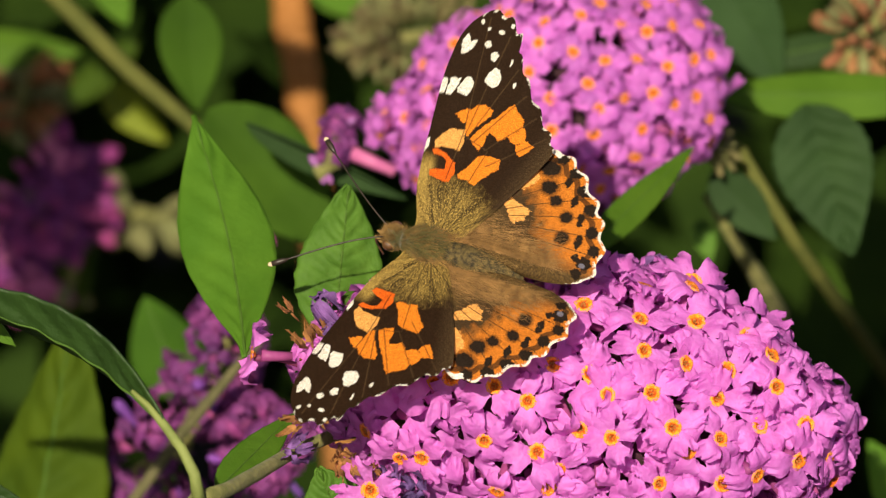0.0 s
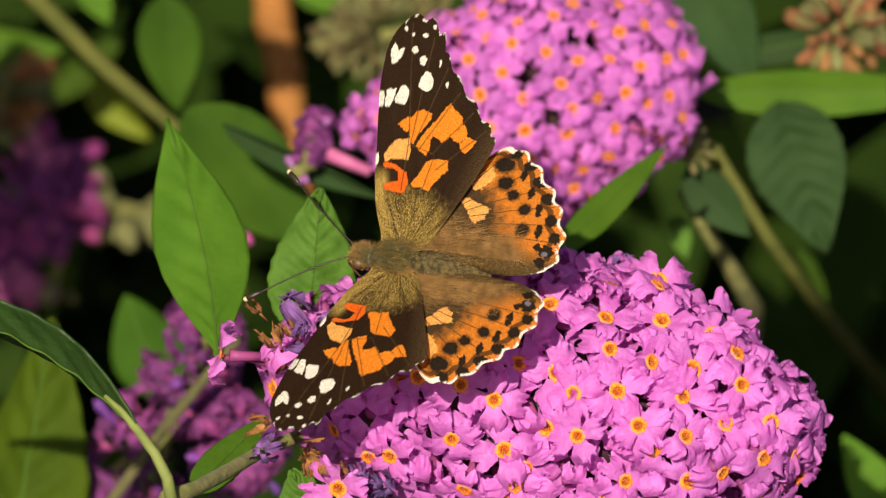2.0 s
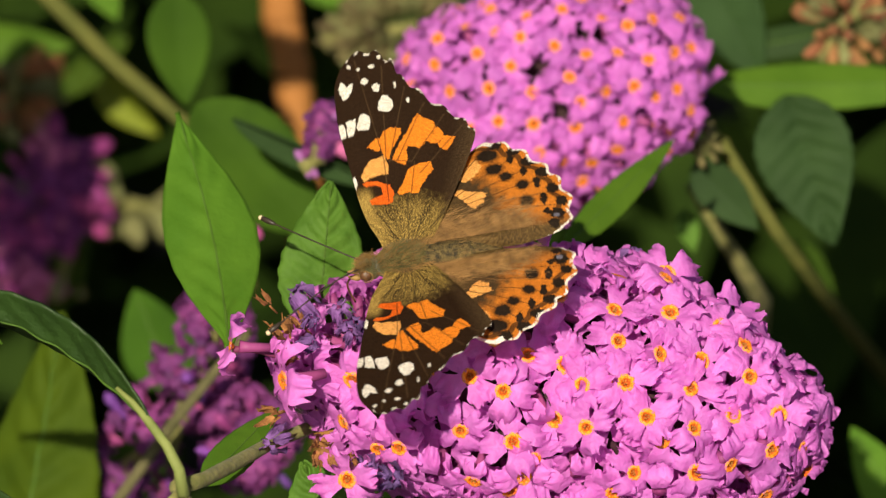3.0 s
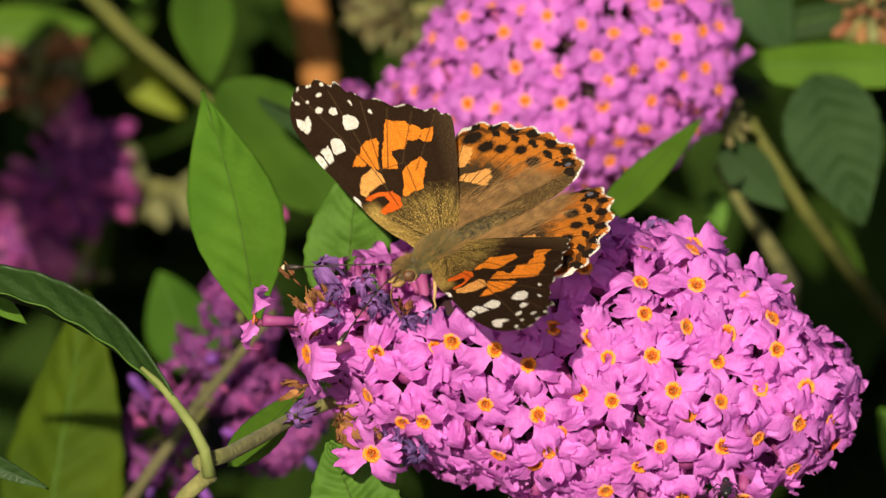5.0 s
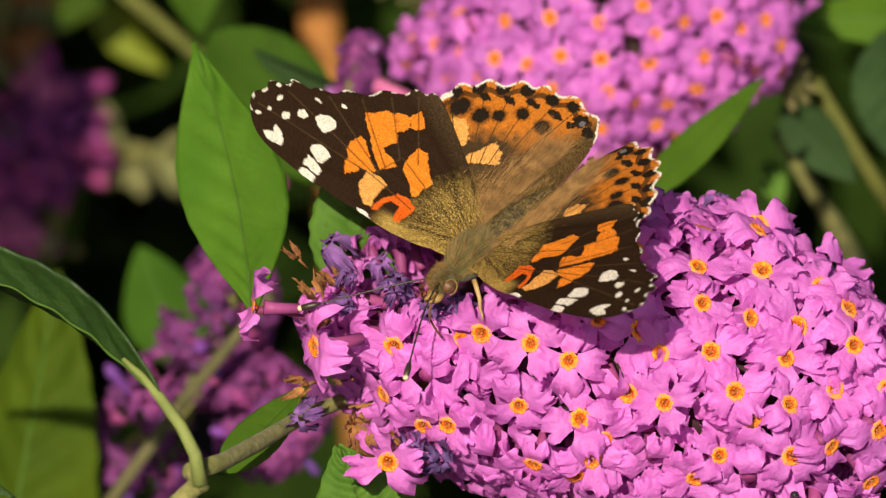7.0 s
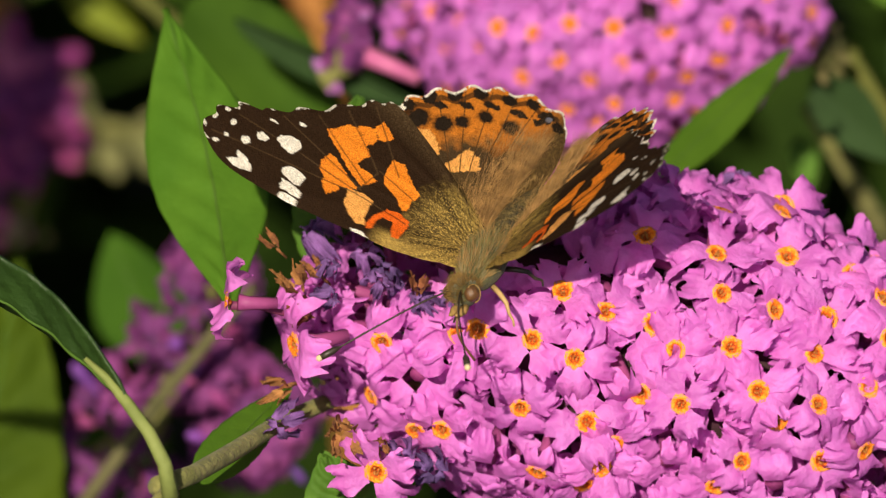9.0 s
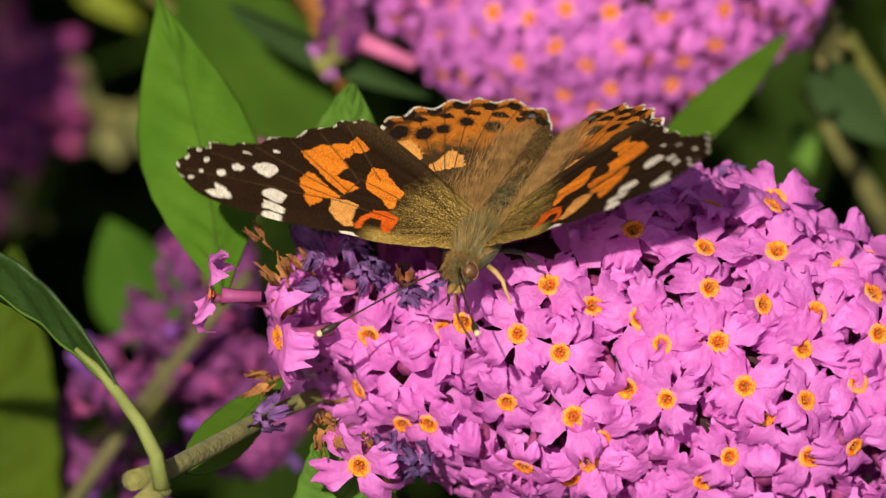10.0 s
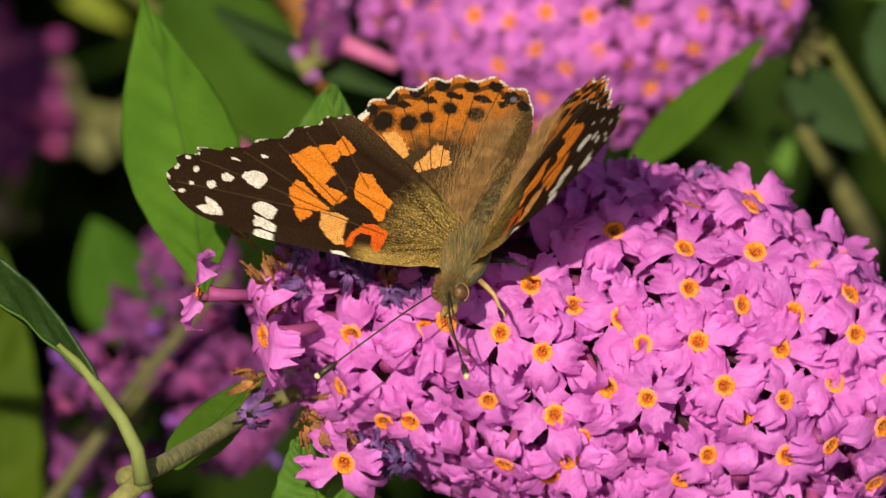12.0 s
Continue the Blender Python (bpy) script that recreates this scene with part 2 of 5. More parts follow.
LEAF_YELLOW = material("leaf_yellow_green", (0.058, 0.100, 0.005), 0.7, 0.08, (0.034, 0.068, 0.004), 120, 0.9, 0.6, 500, 0.25, vary=0.1)
LEAF_LIME = material("leaf_lime", (0.17, 0.21, 0.010), 0.6, 0.18, (0.11, 0.15, 0.008), 120, 0.8, 0.4, 700, 0.3)
LEAF_DARK = material("leaf_dark", (0.036, 0.074, 0.006), 0.75, 0.06, (0.020, 0.045, 0.004), 90, 0.8, 0.4, 700, 0.15, vary=0.3)
# leaf green darkened in its colour to stand in for shade inside the bush
LEAF_SHADE = material("leaf_painted_shade", (0.020, 0.040, 0.005), 0.8, 0.05, (0.010, 0.022, 0.003), 60, 0.9, 0.4, 500, 0.1)
LEAF_DEEP = material("leaf_deep_green", (0.022, 0.052, 0.009), 0.5, 0.3, (0.012, 0.030, 0.005), 150, 0.9, 0.7, 900, 0.08)
LEAF_QUILT = material("leaf_quilted", (0.072, 0.155, 0.018), 0.65, 0.15, (0.044, 0.105, 0.010), 260, 0.9, 1.0, 620, 0.15)
PETIOLE = material("petiole_pale", (0.17, 0.20, 0.055), 0.7, 0.25, (0.11, 0.14, 0.035), 300, 0.7, 0.4, 1200)
RIB = material("leaf_rib", (0.048, 0.10, 0.010), 0.6, 0.2, (0.04, 0.085, 0.01), 300, 0.6)
SOIL = material("soil", (0.035, 0.026, 0.018), 0.95, 0.1, (0.015, 0.012, 0.008), 30, 0.9, 0.9, 120)
CANE = material("bamboo_cane", (0.31, 0.130, 0.032), 0.7, 0.12, (0.18, 0.08, 0.025), 90, 0.8, 0.3, 600)
WING = material("wing_scales", (1, 1, 1), 0.7, 0.08, (0.62, 0.55, 0.46), 2600, 0.45, 0.4, 5000, 0.36, attribute="scales")
FUR = material("fur_olive", (0.085, 0.078, 0.026), 0.8, 0.1, (0.035, 0.034, 0.012), 900, 0.8, 0.8, 5000, sheen=0.2)
HAIR = material("hair_golden", (0.27, 0.165, 0.055), 0.6, 0.2, (0.15, 0.09, 0.03), 1500, 0.8)
HAIR_BLOND = material("hair_blond", (0.36, 0.200, 0.070), 0.6, 0.2, (0.15, 0.085, 0.03), 900, 0.9)
HAIR_OLIVE = material("hair_olive", (0.155, 0.135, 0.046), 0.5, 0.35, (0.055, 0.056, 0.020), 600, 0.9)
ABDOMEN = material("abdomen_scales", (0.12, 0.085, 0.028), 0.7, 0.2, (0.02, 0.017, 0.010), 1500, 1.0, 0.8, 3500)
EYE = material("compound_eye", (0.12, 0.055, 0.02), 0.35, 0.45, (0.05, 0.025, 0.012), 1800, 0.8, 0.3, 7000)
CREAM = material("cream_scales", (0.60, 0.47, 0.28), 0.7, 0.3, (0.50, 0.40, 0.26), 1500, 0.7, 0.4, 4000)
CHITIN = material("dark_chitin", (0.035, 0.024, 0.016), 0.45, 0.4, (0.012, 0.009, 0.007), 1500, 0.7)
CHITIN_PALE = material("leg_tan", (0.38, 0.25, 0.10), 0.55, 0.35, (0.30, 0.19, 0.08), 1500, 0.7)
PROBOSCIS = material("proboscis_brown", (0.16, 0.075, 0.03), 0.45, 0.4, (0.07, 0.03, 0.015), 1500, 0.7)
BEETLE = material("beetle_black", (0.012, 0.012, 0.013), 0.22, 0.6, (0.02, 0.02, 0.02), 1500, 0.5)


# ---- small builders ----
def part(name, bm, mat, parent=None, label="", smooth=True):
    """Links a bmesh as one mesh object under a thing or a part."""
    me = bpy.data.meshes.new(name)
    if smooth:
        for fc in bm.faces:
            fc.smooth = True
    bm.to_mesh(me)
    bm.free()
    for one in mat if isinstance(mat, (list, tuple)) else [mat]:
        me.materials.append(one)
    ob = new(name, me)
    ob.parent = parent
    if label:
        ob["label"] = label
    return ob


def empty(name, m, label, category, group="", kind=""):
    ob = new(name)
    ob.empty_display_size = 0.01
    ob.matrix_basis = m
    return tagged(ob, label, category, group, kind)


def tube_into(bm, points, radii, sides=8, material_index=0):
    """A tapered round tube along points."""
    pts = [Vector(p) for p in points]
    rings = []
    side = None
    for i, p in enumerate(pts):
        way = (pts[min(i + 1, len(pts) - 1)] - pts[max(i - 1, 0)]).normalized()
        if side is None:
            side = way.orthogonal().normalized()
        side = (side - way * side.dot(way)).normalized()
        up = way.cross(side)
        r = radii[i] if isinstance(radii, (list, tuple)) else radii
        rings.append([bm.verts.new(p + (side * math.cos(2 * math.pi * k / sides) + up * math.sin(2 * math.pi * k / sides)) * r) for k in range(sides)])
    for a, b in zip(rings, rings[1:]):
        for k in range(sides):
            fc = bm.faces.new((a[k], a[(k + 1) % sides], b[(k + 1) % sides], b[k]))
            fc.material_index = material_index
    for ring in (rings[0][::-1], rings[-1]):
        bm.faces.new(ring).material_index = material_index
    return bm


def curve_points(a, b, c, d, n):
    """Points of a cubic Bezier."""
    a, b, c, d = map(Vector, (a, b, c, d))
    out = []
    for i in range(n + 1):
        u = i / n
        out.append(a * (1 - u) ** 3 + b * 3 * u * (1 - u) ** 2 + c * 3 * u * u * (1 - u) + d * u ** 3)
    return out


TILT = radians(38)
AXES = Matrix(((1, 0, 0), (0, -math.sin(TILT), math.cos(TILT)), (0, -math.cos(TILT), -math.sin(TILT))))
ORIGIN = Vector((0.00000, 0.18439, 1.20594))


def at(x, y, z):
    """A place in the world by centimetres across, down and beyond the butterfly, along axes that slant 38 degrees."""
    return ORIGIN + AXES @ Vector((x, y, z)) * 0.01


# ---- florets ----
def floret_mesh(seed, spread=0.0043, droop=0.25, ruffle=1.0, lobes=4, name="floret", mats=None):
    """A four-lobed corolla of broad lobes with ragged ends, facing +z, with its tube below."""
    rng = random.Random(seed)
    bm = bmesh.new()
    k0 = spread / 0.0043
    for k in range(lobes):
        turn = 2 * math.pi * k / lobes + rng.uniform(-0.14, 0.14)
        length = spread * rng.uniform(0.88, 1.10)
        lift = rng.uniform(-0.8, 0.35) - droop
        wide = rng.uniform(0.88, 1.12)
        roll = rng.uniform(-0.25, 0.25)
        cup = rng.uniform(-0.0003, 0.0017)
        crease = rng.uniform(0.00004, 0.00022)
        rise = rng.uniform(0.2, 1.0)
        stagger = 0.00022 if k % 2 else -0.00012
        ph = [rng.uniform(0, 6.28) for _ in range(9)]
        nr, nc = 10, 18
        grid = []
        for i in range(nr + 1):
            u = i / nr
            grow = min(1.0, u / 0.62)
            grow = grow * grow * (3 - 2 * grow)
            row = []
            for j in range(nc + 1):
                v = 2 * j / nc - 1
                half = (0.00098 + 0.00084 * grow) * wide * k0
                if u > 0.8:
                    half *= 1 - 0.13 * ((u - 0.8) / 0.2) ** 2
                ragged = 0.00030 * math.sin(v * 5 + ph[0]) + 0.00022 * math.sin(v * 11 + ph[1]) + 0.00014 * math.sin(v * 21 + ph[6])
                r = 0.00096 * k0 + (length - 0.00096 * k0) * u * (1 - 0.09 * v * v * u) + ragged * u ** 3 * ruffle * k0
                y = half * v * (1 + (0.06 * math.sin(u * 9 + ph[2] + v) + 0.05 * math.sin(u * 19 + ph[7])) * ruffle * u)
                z = lift * 0.0026 * u ** 3 + 0.0009 * math.sin(u * 2.2) * rise - cup * v * v * u * u + stagger * u * u - crease * math.exp(-(v * 5) ** 2) * u * (1 - 0.5 * u)
                z += ruffle * (abs(v) ** 3 * 0.00060 * math.sin(u * 6 + ph[3] + v * 2) * u + 0.00034 * math.sin(v * 2.4 + ph[4]) * u * u)
                z += ruffle * (0.00038 * u ** 4 * math.sin(v * 7 + ph[5]) + 0.00012 * u ** 5 * math.sin(v * 15 + ph[8])) + roll * y * u * u
                z -= 0.00020 * ruffle * (abs(v) ** 5 * u * (0.6 + 0.4 * math.sin(u * 8 + ph[2])) + u ** 8)
                row.append(bm.verts.new((r * math.cos(turn) - y * math.sin(turn), r * math.sin(turn) + y * math.cos(turn), z)))
            grid.append(row)
        for i in range(nr):
            for j in range(nc):
                bm.faces.new((grid[i][j], grid[i + 1][j], grid[i + 1][j + 1], grid[i][j + 1]))
    tube_into(bm, [(0, 0, -0.0012), (0, 0, -0.0024), (0.0003, 0, -0.0055)], [0.0009 * k0, 0.00075 * k0, 0.0006 * k0], 7, 1)
    for fc in bm.faces:
        fc.smooth = True
    me = bpy.data.meshes.new(name)
    bm.to_mesh(me)
    bm.free()
    for m in mats or (PETAL, TUBE):
        me.materials.append(m)
    return me


def throat_mesh(seed):
    """The orange mouth of a corolla: a squarish raised rim round a darker hollow."""
    rng = random.Random(seed)
    bm = bmesh.new()
    n = 12
    rings = []
    for r, z in ((0.00128, -0.00004), (0.00098, 0.00024), (0.00062, 0.00002), (0.00040, -0.00025), (0.00013, -0.0005)):
        ring = []
        for k in range(n):
            a = 2 * math.pi * k / n
            q = r * (1 + 0.10 * math.cos(4 * a) + rng.uniform(-0.13, 0.13))
            ring.append(bm.verts.new((q * math.cos(a), q * math.sin(a), z + rng.uniform(-0.00005, 0.00008))))
        rings.append(ring)
    for a, b in zip(rings, rings[1:]):
        for k in range(n):
            fc = bm.faces.new((a[k], a[(k + 1) % n], b[(k + 1) % n], b[k]))
            fc.smooth = True
    bm.faces.new(rings[-1])
    for k in range(5):
        a, r = k * 1.257 + rng.uniform(-0.4, 0.4), rng.uniform(0.0001, 0.00045)
        foot = Vector((r * math.cos(a), r * math.sin(a), -0.00035))
        tip = foot + Vector((rng.uniform(-0.00018, 0.00018), rng.uniform(-0.00018, 0.00018), 0.00045))
        tube_into(bm, [foot, tip, tip + (tip - foot) * 0.15], [0.00008, 0.00013, 0.00003], 5, 1)
    me = bpy.data.meshes.new("throat")
    bm.to_mesh(me)
    bm.free()
    for m in (THROAT, ANTHER):
        me.materials.append(m)
    return me


FLORETS = [floret_mesh(s, 0.0042 + 0.0002 * (s % 3), -0.15 + 0.22 * (s % 4), 1.25) for s in range(14)]
LILAC = [floret_mesh(20 + s, 0.0043, 0.05 + 0.2 * (s % 3), 1.25, mats=(PETAL_LILAC, TUBE)) for s in range(6)]
MAGENTA = [floret_mesh(80 + s, 0.0036, 0.5, 1.8, mats=(PETAL_MAGENTA_DIMMED, TUBE)) for s in range(4)]
FADED = [floret_mesh(40 + s, 0.0025, 0.9, 2.6, name="faded_floret", mats=(PETAL_FADED, PETAL_FADED)) for s in range(3)]
BROWN = [floret_mesh(60 + s, 0.0021, -1.6, 2.2, name="withered_floret", mats=(WITHERED, WITHERED)) for s in range(3)]
THROATS = [throat_mesh(s) for s in range(4)]


def facing(place, normal, spin):
    q = Vector(normal).to_track_quat("Z", "Y")
    return Matrix.Translation(place) @ q.to_matrix().to_4x4() @ Matrix.Rotation(spin, 4, "Z")


def add_floret(parent, place, normal, rng, size=1.0, meshes=None, name="floret", throat=True):
    ob = new(name, rng.choice(meshes or FLORETS))
    ob.parent = parent
    ob.matrix_basis = facing(place, normal, rng.uniform(0, 6.28)) @ Matrix.Diagonal((size, size, size, 1))
    if throat:
        th = new("throat", rng.choice(THROATS))
        th.parent = ob
        th["label"] = "orange yellow throat of the floret"
    return ob


class Head:
    """The egg-shaped envelope of a flower head: centre, long half-axis, cross and front half-axes."""

    def __init__(self, centre, along, across, front):
        self.c, self.a, self.b, self.f = centre, along, across, front

    def inner(self, depth):
        return Head(self.c, *(v.normalized() * (v.length - depth) for v in (self.a, self.b, self.f)))

    def spot(self, p, q, front=1):
        w = math.sqrt(max(0.0, 1 - p * p - q * q)) * front
        place = self.c + self.a * p + self.b * q + self.f * w
        normal = self.a * (p / self.a.length_squared) + self.b * (q / self.b.length_squared) + self.f * (w / self.f.length_squared)
        return place, normal.normalized()


def fill_head(parent, head, origin, placed, rng, gap, count, lean, size, sink=0.0, throat=True, meshes=None, ragged=1.0, bare=()):
    """Florets at the given spots, then more, set a little deeper, in the gaps between them all round the head, but for bare patches."""
    spots = []
    for p, q in placed:
        place, normal = head.spot(p, q)
        spots.append((place, normal, True))
    tries = 0
    while len(spots) < count and tries < 9000:
        tries += 1
        z = rng.uniform(-1, 1)
        a = rng.uniform(0, 2 * math.pi)
        r = math.sqrt(1 - z * z)
        x, y = r * math.cos(a), r * math.sin(a)
        if z > -0.2 and any(math.hypot(x - p, y - q) < w for p, q, w in bare):
            continue
        place = head.c + head.a * x + head.b * y + head.f * z
        normal = (head.a * (x / head.a.length_squared) + head.b * (y / head.b.length_squared) + head.f * (z / head.f.length_squared)).normalized()
        if all((place - o[0]).length > gap for o in spots):
            spots.append((place - normal * sink, normal, not placed))
    for place, normal, mouth in spots:
        tilt = Vector((rng.gauss(0, lean), rng.gauss(0, lean), rng.gauss(0, lean)))
        add_floret(parent, place - origin + normal * rng.uniform(-0.0014, 0.0014) * ragged, (normal + tilt).normalized(), rng, size * rng.uniform(0.92, 1.1), meshes, throat=throat and mouth)
    return spots


def core(parent, head, origin, name="flower_core_shade", mat=None):
    """A dark lumpy ball inside the head; its colour stands in for shade between florets."""
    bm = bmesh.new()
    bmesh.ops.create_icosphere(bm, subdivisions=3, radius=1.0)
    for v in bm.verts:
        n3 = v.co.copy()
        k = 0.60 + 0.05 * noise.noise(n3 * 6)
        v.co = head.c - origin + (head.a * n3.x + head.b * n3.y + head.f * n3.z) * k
    return part(name, bm, mat or CORE_SHADE, parent)


# ---- leaves ----
def leaf(name, base, tip, side, width, bend=0.0, fold=0.12, mat=None, label="", droop=0.0, crinkle=0.25, seed=0, skew=0.0, teeth=0.02, nu=26, nv=8, peak=0.85):
    """A lance-shaped leaf with a sunk midrib, side veins, a crinkled blade and thickness. side: where its half-width points."""
    if crinkle > 0.3:
        nu, nv = 60, 10
    base, tip, side = Vector(base), Vector(tip), Vector(side)
    way = tip - base
    length = way.length
    way.normalize()
    side = (side - way * side.dot(way)).normalized()
    up = way.cross(side)
    bm = bmesh.new()
    top = []
    for i in range(nu + 1):
        u = i / nu
        half = width * (math.sin(math.pi * u ** peak) ** (0.8 if peak < 1 else 1.1) * (1 - 0.25 * u) + 0.015)
        mid = way * length * u + up * (bend * length * math.sin(math.pi * u) - droop * length * u * u) + side * (skew * length * math.sin(math.pi * u))
        row = []
        for j in range(-nv, nv + 1):
            v = j / nv
            h = half * (1 + teeth * math.sin(u * 60 + (0 if v > 0 else 2)) * abs(v) ** 4)
            vein = math.cos((u * 16 - abs(v) * 3.0) * math.pi)
            z = fold * abs(v) * half * 2 + crinkle * width * 0.085 * vein * (1 - abs(v) ** 2) * min(1, 6 * u) + crinkle * width * 0.16 * noise.noise(Vector((u * 5, v * 1.6, seed * 3.7)))
            row.append(bm.verts.new(mid + side * (h * v) + up * z))
        top.append(row)
    for a, b in zip(top, top[1:]):
        for j in range(2 * nv):
            bm.faces.new((a[j], a[j + 1], b[j + 1], b[j]))
    blade = part(name, bm, mat or LEAF, bush, label)
    blade.location = base - bush.location
    thick = blade.modifiers.new("thickness", "SOLIDIFY")
    thick.thickness = 0.00035
    thick.offset = -1
    bm = bmesh.new()
    rib = []
    for i in range(nu):
        u = i / nu
        mid = way * length * u + up * (bend * length * math.sin(math.pi * u) - droop * length * u * u) + side * (skew * length * math.sin(math.pi * u))
        sunk = crinkle * width * (0.085 * math.cos(u * 16 * math.pi) * min(1, 6 * u) + 0.16 * noise.noise(Vector((u * 5, 0.0, seed * 3.7))))
        rib.append(mid + up * (sunk + 0.00005))
    tube_into(bm, rib, [width * 0.02 * (1 - 0.8 * i / len(rib)) + 0.00008 for i in range(len(rib))], 6)
    part("midrib", bm, RIB, blade, "pale midrib")
    return blade


def bush_stem(name, points, radii, mat, label, sides=10, rings=()):
    o = Vector(points[0])
    bm = bmesh.new()
    tube_into(bm, [Vector(p) - o for p in points], radii, sides)
    stalk = part(name, bm, mat, bush, label)
    stalk.location = o - bush.location
    for k in rings:
        bm = bmesh.new()
        p = Vector(points[k]) - o
        way = (Vector(points[min(k + 1, len(points) - 1)]) - Vector(points[max(k - 1, 0)])).normalized()
        tube_into(bm, [p - way * radii[k] * 0.5, p, p + way * radii[k] * 0.5], [radii[k] * 1.02, radii[k] * 1.18, radii[k] * 1.02], sides)
        part("leaf_joint", bm, mat, stalk)
    return stalk


def stem_thing(name, points, radii, mat, label, category="stem", sides=10, rings=()):
    o = Vector(points[0])
    thing = empty(name, Matrix.Translation(o), label, category)
    bm = bmesh.new()
    tube_into(bm, [Vector(p) - o for p in points], radii, sides)
    part("culm", bm, mat, thing)
    for k in rings:
        bm = bmesh.new()
        p = Vector(points[k]) - o
        way = (Vector(points[min(k + 1, len(points) - 1)]) - Vector(points[max(k - 1, 0)])).normalized()
        r = radii[k] if isinstance(radii, (list, tuple)) else radii
        tube_into(bm, [p - way * r * 0.5, p, p + way * r * 0.5], [r * 1.01, r * 1.09, r * 1.01], sides)
        part("node_ring", bm, mat, thing)
    return thing


bush = empty("butterfly_bush", Matrix.Translation((0.0, 0.35, 0.75)), "green butterfly bush with lance-shaped leaves and olive shoots", "shrub")

# ---- ground ----
bm = bmesh.new()
n = 40
gv = [[bm.verts.new(((i / n - 0.5) * abs(i / n - 0.5) * 240, (j / n - 0.5) * abs(j / n - 0.5) * 240, 0.75 + 0.02 * noise.noise(Vector((i * 0.7, j * 0.7, 0))))) for j in range(n + 1)] for i in range(n + 1)]
for i in range(n):
    for j in range(n):
        bm.faces.new((gv[i][j], gv[i + 1][j], gv[i + 1][j + 1], gv[i][j + 1]))
tagged(part("ground", bm, SOIL), "dark bare garden soil under the shrub", "ground", kind="structure")

# ---- the front flower head ----
PIVOT = Vector((-0.02849, 0.14553, 1.19980))
front_head = empty("flower_cluster", Matrix.Translation(PIVOT), "pink purple butterfly-bush flower head with orange-throated florets", "flower", "flower heads")
FRONT = Head(at(1.75, 2.00, 1.60), AXES @ Vector((0.9861, 0.1659, 0.0)) * 0.0379, AXES @ Vector((-0.1659, 0.9861, 0.0)) * 0.0196, AXES @ Vector((0, 0, -1)) * 0.0175)
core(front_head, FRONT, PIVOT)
SPOTS_A = [(-0.7, 0.147), (-0.505, 0.048), (-0.44, -0.015), (-0.709, 0.451), (-0.489, 0.526), (-0.568, 0.584), (-0.296, 0.392), (-0.217, 0.685), (-0.163, 0.051), (-0.021, 0.5), (-0.043, 0.601), (-0.086, 0.726), (0.029, 0.199), (0.141, 0.2), (0.034, -0.196), (0.104, -0.075), (0.256, -0.141), (0.183, -0.13), (0.207, -0.422), (0.364, -0.396), (0.174, -0.61), (0.33, -0.832), (0.173, -0.831), (-0.028, -0.633), (0.342, 0.064)]
SPOTS_B = [(0.493, -0.182), (0.418, 0.208), (0.516, 0.089), (0.338, 0.47), (0.554, 0.393), (0.279, 0.642), (0.662, -0.043), (0.673, -0.3), (0.815, -0.102), (0.796, 0.147), (0.66, 0.284), (0.547, -0.6), (0.172, 0.827), (0.444, 0.772), (-0.102, -0.226), (-0.284, -0.007), (-0.227, -0.283), (-0.63, 0.776), (-0.102, 0.377), (0.937, 0.129), (0.641, -0.501), (0.64, 0.666), (0.804, 0.46), (0.959, 0.282), (0.864, 0.503), (0.368, -0.65), (0.509, -0.386)]
BARE = ((-0.70, -0.42, 0.36), (-0.36, -0.62, 0.26), (-0.37, 0.22, 0.11), (-0.86, 0.30, 0.16))
fill_head(front_head, FRONT, PIVOT, SPOTS_A + SPOTS_B, random.Random(5), 0.0050, 190, 0.24, 0.98, 0.0012, bare=BARE)
fill_head(front_head, FRONT.inner(0.0034), PIVOT, [], random.Random(6), 0.0056, 130, 0.45, 1.0, throat=False, bare=BARE)

# ---- the flower head behind ----
back_at = at(5.23, 1.38, 12.70)
back_head = empty("flower_cluster", Matrix.Translation(back_at), "lilac pink butterfly-bush flower head behind the front one", "flower", "flower heads")
BACK = Head(at(1.66, -2.03, 11.50), AXES @ Vector((-0.95, 0.30, 0.0)).normalized() * 0.0241, AXES @ Vector((-0.30, -0.95, 0.0)).normalized() * 0.0167, AXES @ Vector((0, 0, -1)) * 0.0162)
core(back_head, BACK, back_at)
fill_head(back_head, BACK, back_at, [], random.Random(9), 0.0038, 210, 0.26, 0.76, 0.0003, meshes=LILAC, ragged=0.6)
fill_head(back_head, BACK.inner(0.0022), back_at, [], random.Random(10), 0.0048, 120, 0.35, 0.70, throat=False, meshes=LILAC, ragged=0.6)
BACK_TIP = Head(at(-0.31, -1.76, 11.50), AXES @ Vector((-0.99, 0.12, 0.0)).normalized() * 0.0072, AXES @ Vector((-0.12, -0.99, 0.0)).normalized() * 0.0045, AXES @ Vector((0, 0, -1)) * 0.0045)
fill_head(back_head, BACK_TIP, back_at, [], random.Random(19), 0.0037, 24, 0.35, 0.60, meshes=LILAC, ragged=0.6)


# ---- stems, leaves and faded flowers of the front shoot ----
def shift(p):
    return Vector(p) - PIVOT


bm = bmesh.new()
tube_into(bm, [shift(p) for p in (at(-3.18, 3.25, -2.60), at(-2.83, 3.15, -1.80), at(-2.43, 2.94, -0.80), at(-1.98, 2.68, 0.60), at(-1.45, 2.47, 1.60), at(0.12, 2.25, 1.60), at(3.50, 2.69, 1.60))], [0.0011, 0.0010, 0.0010, 0.0009, 0.0009, 0.0008, 0.0005], 10)
part("stalk", bm, STEM, front_head, "downy grey-green flower stalk")
rng = random.Random(77)
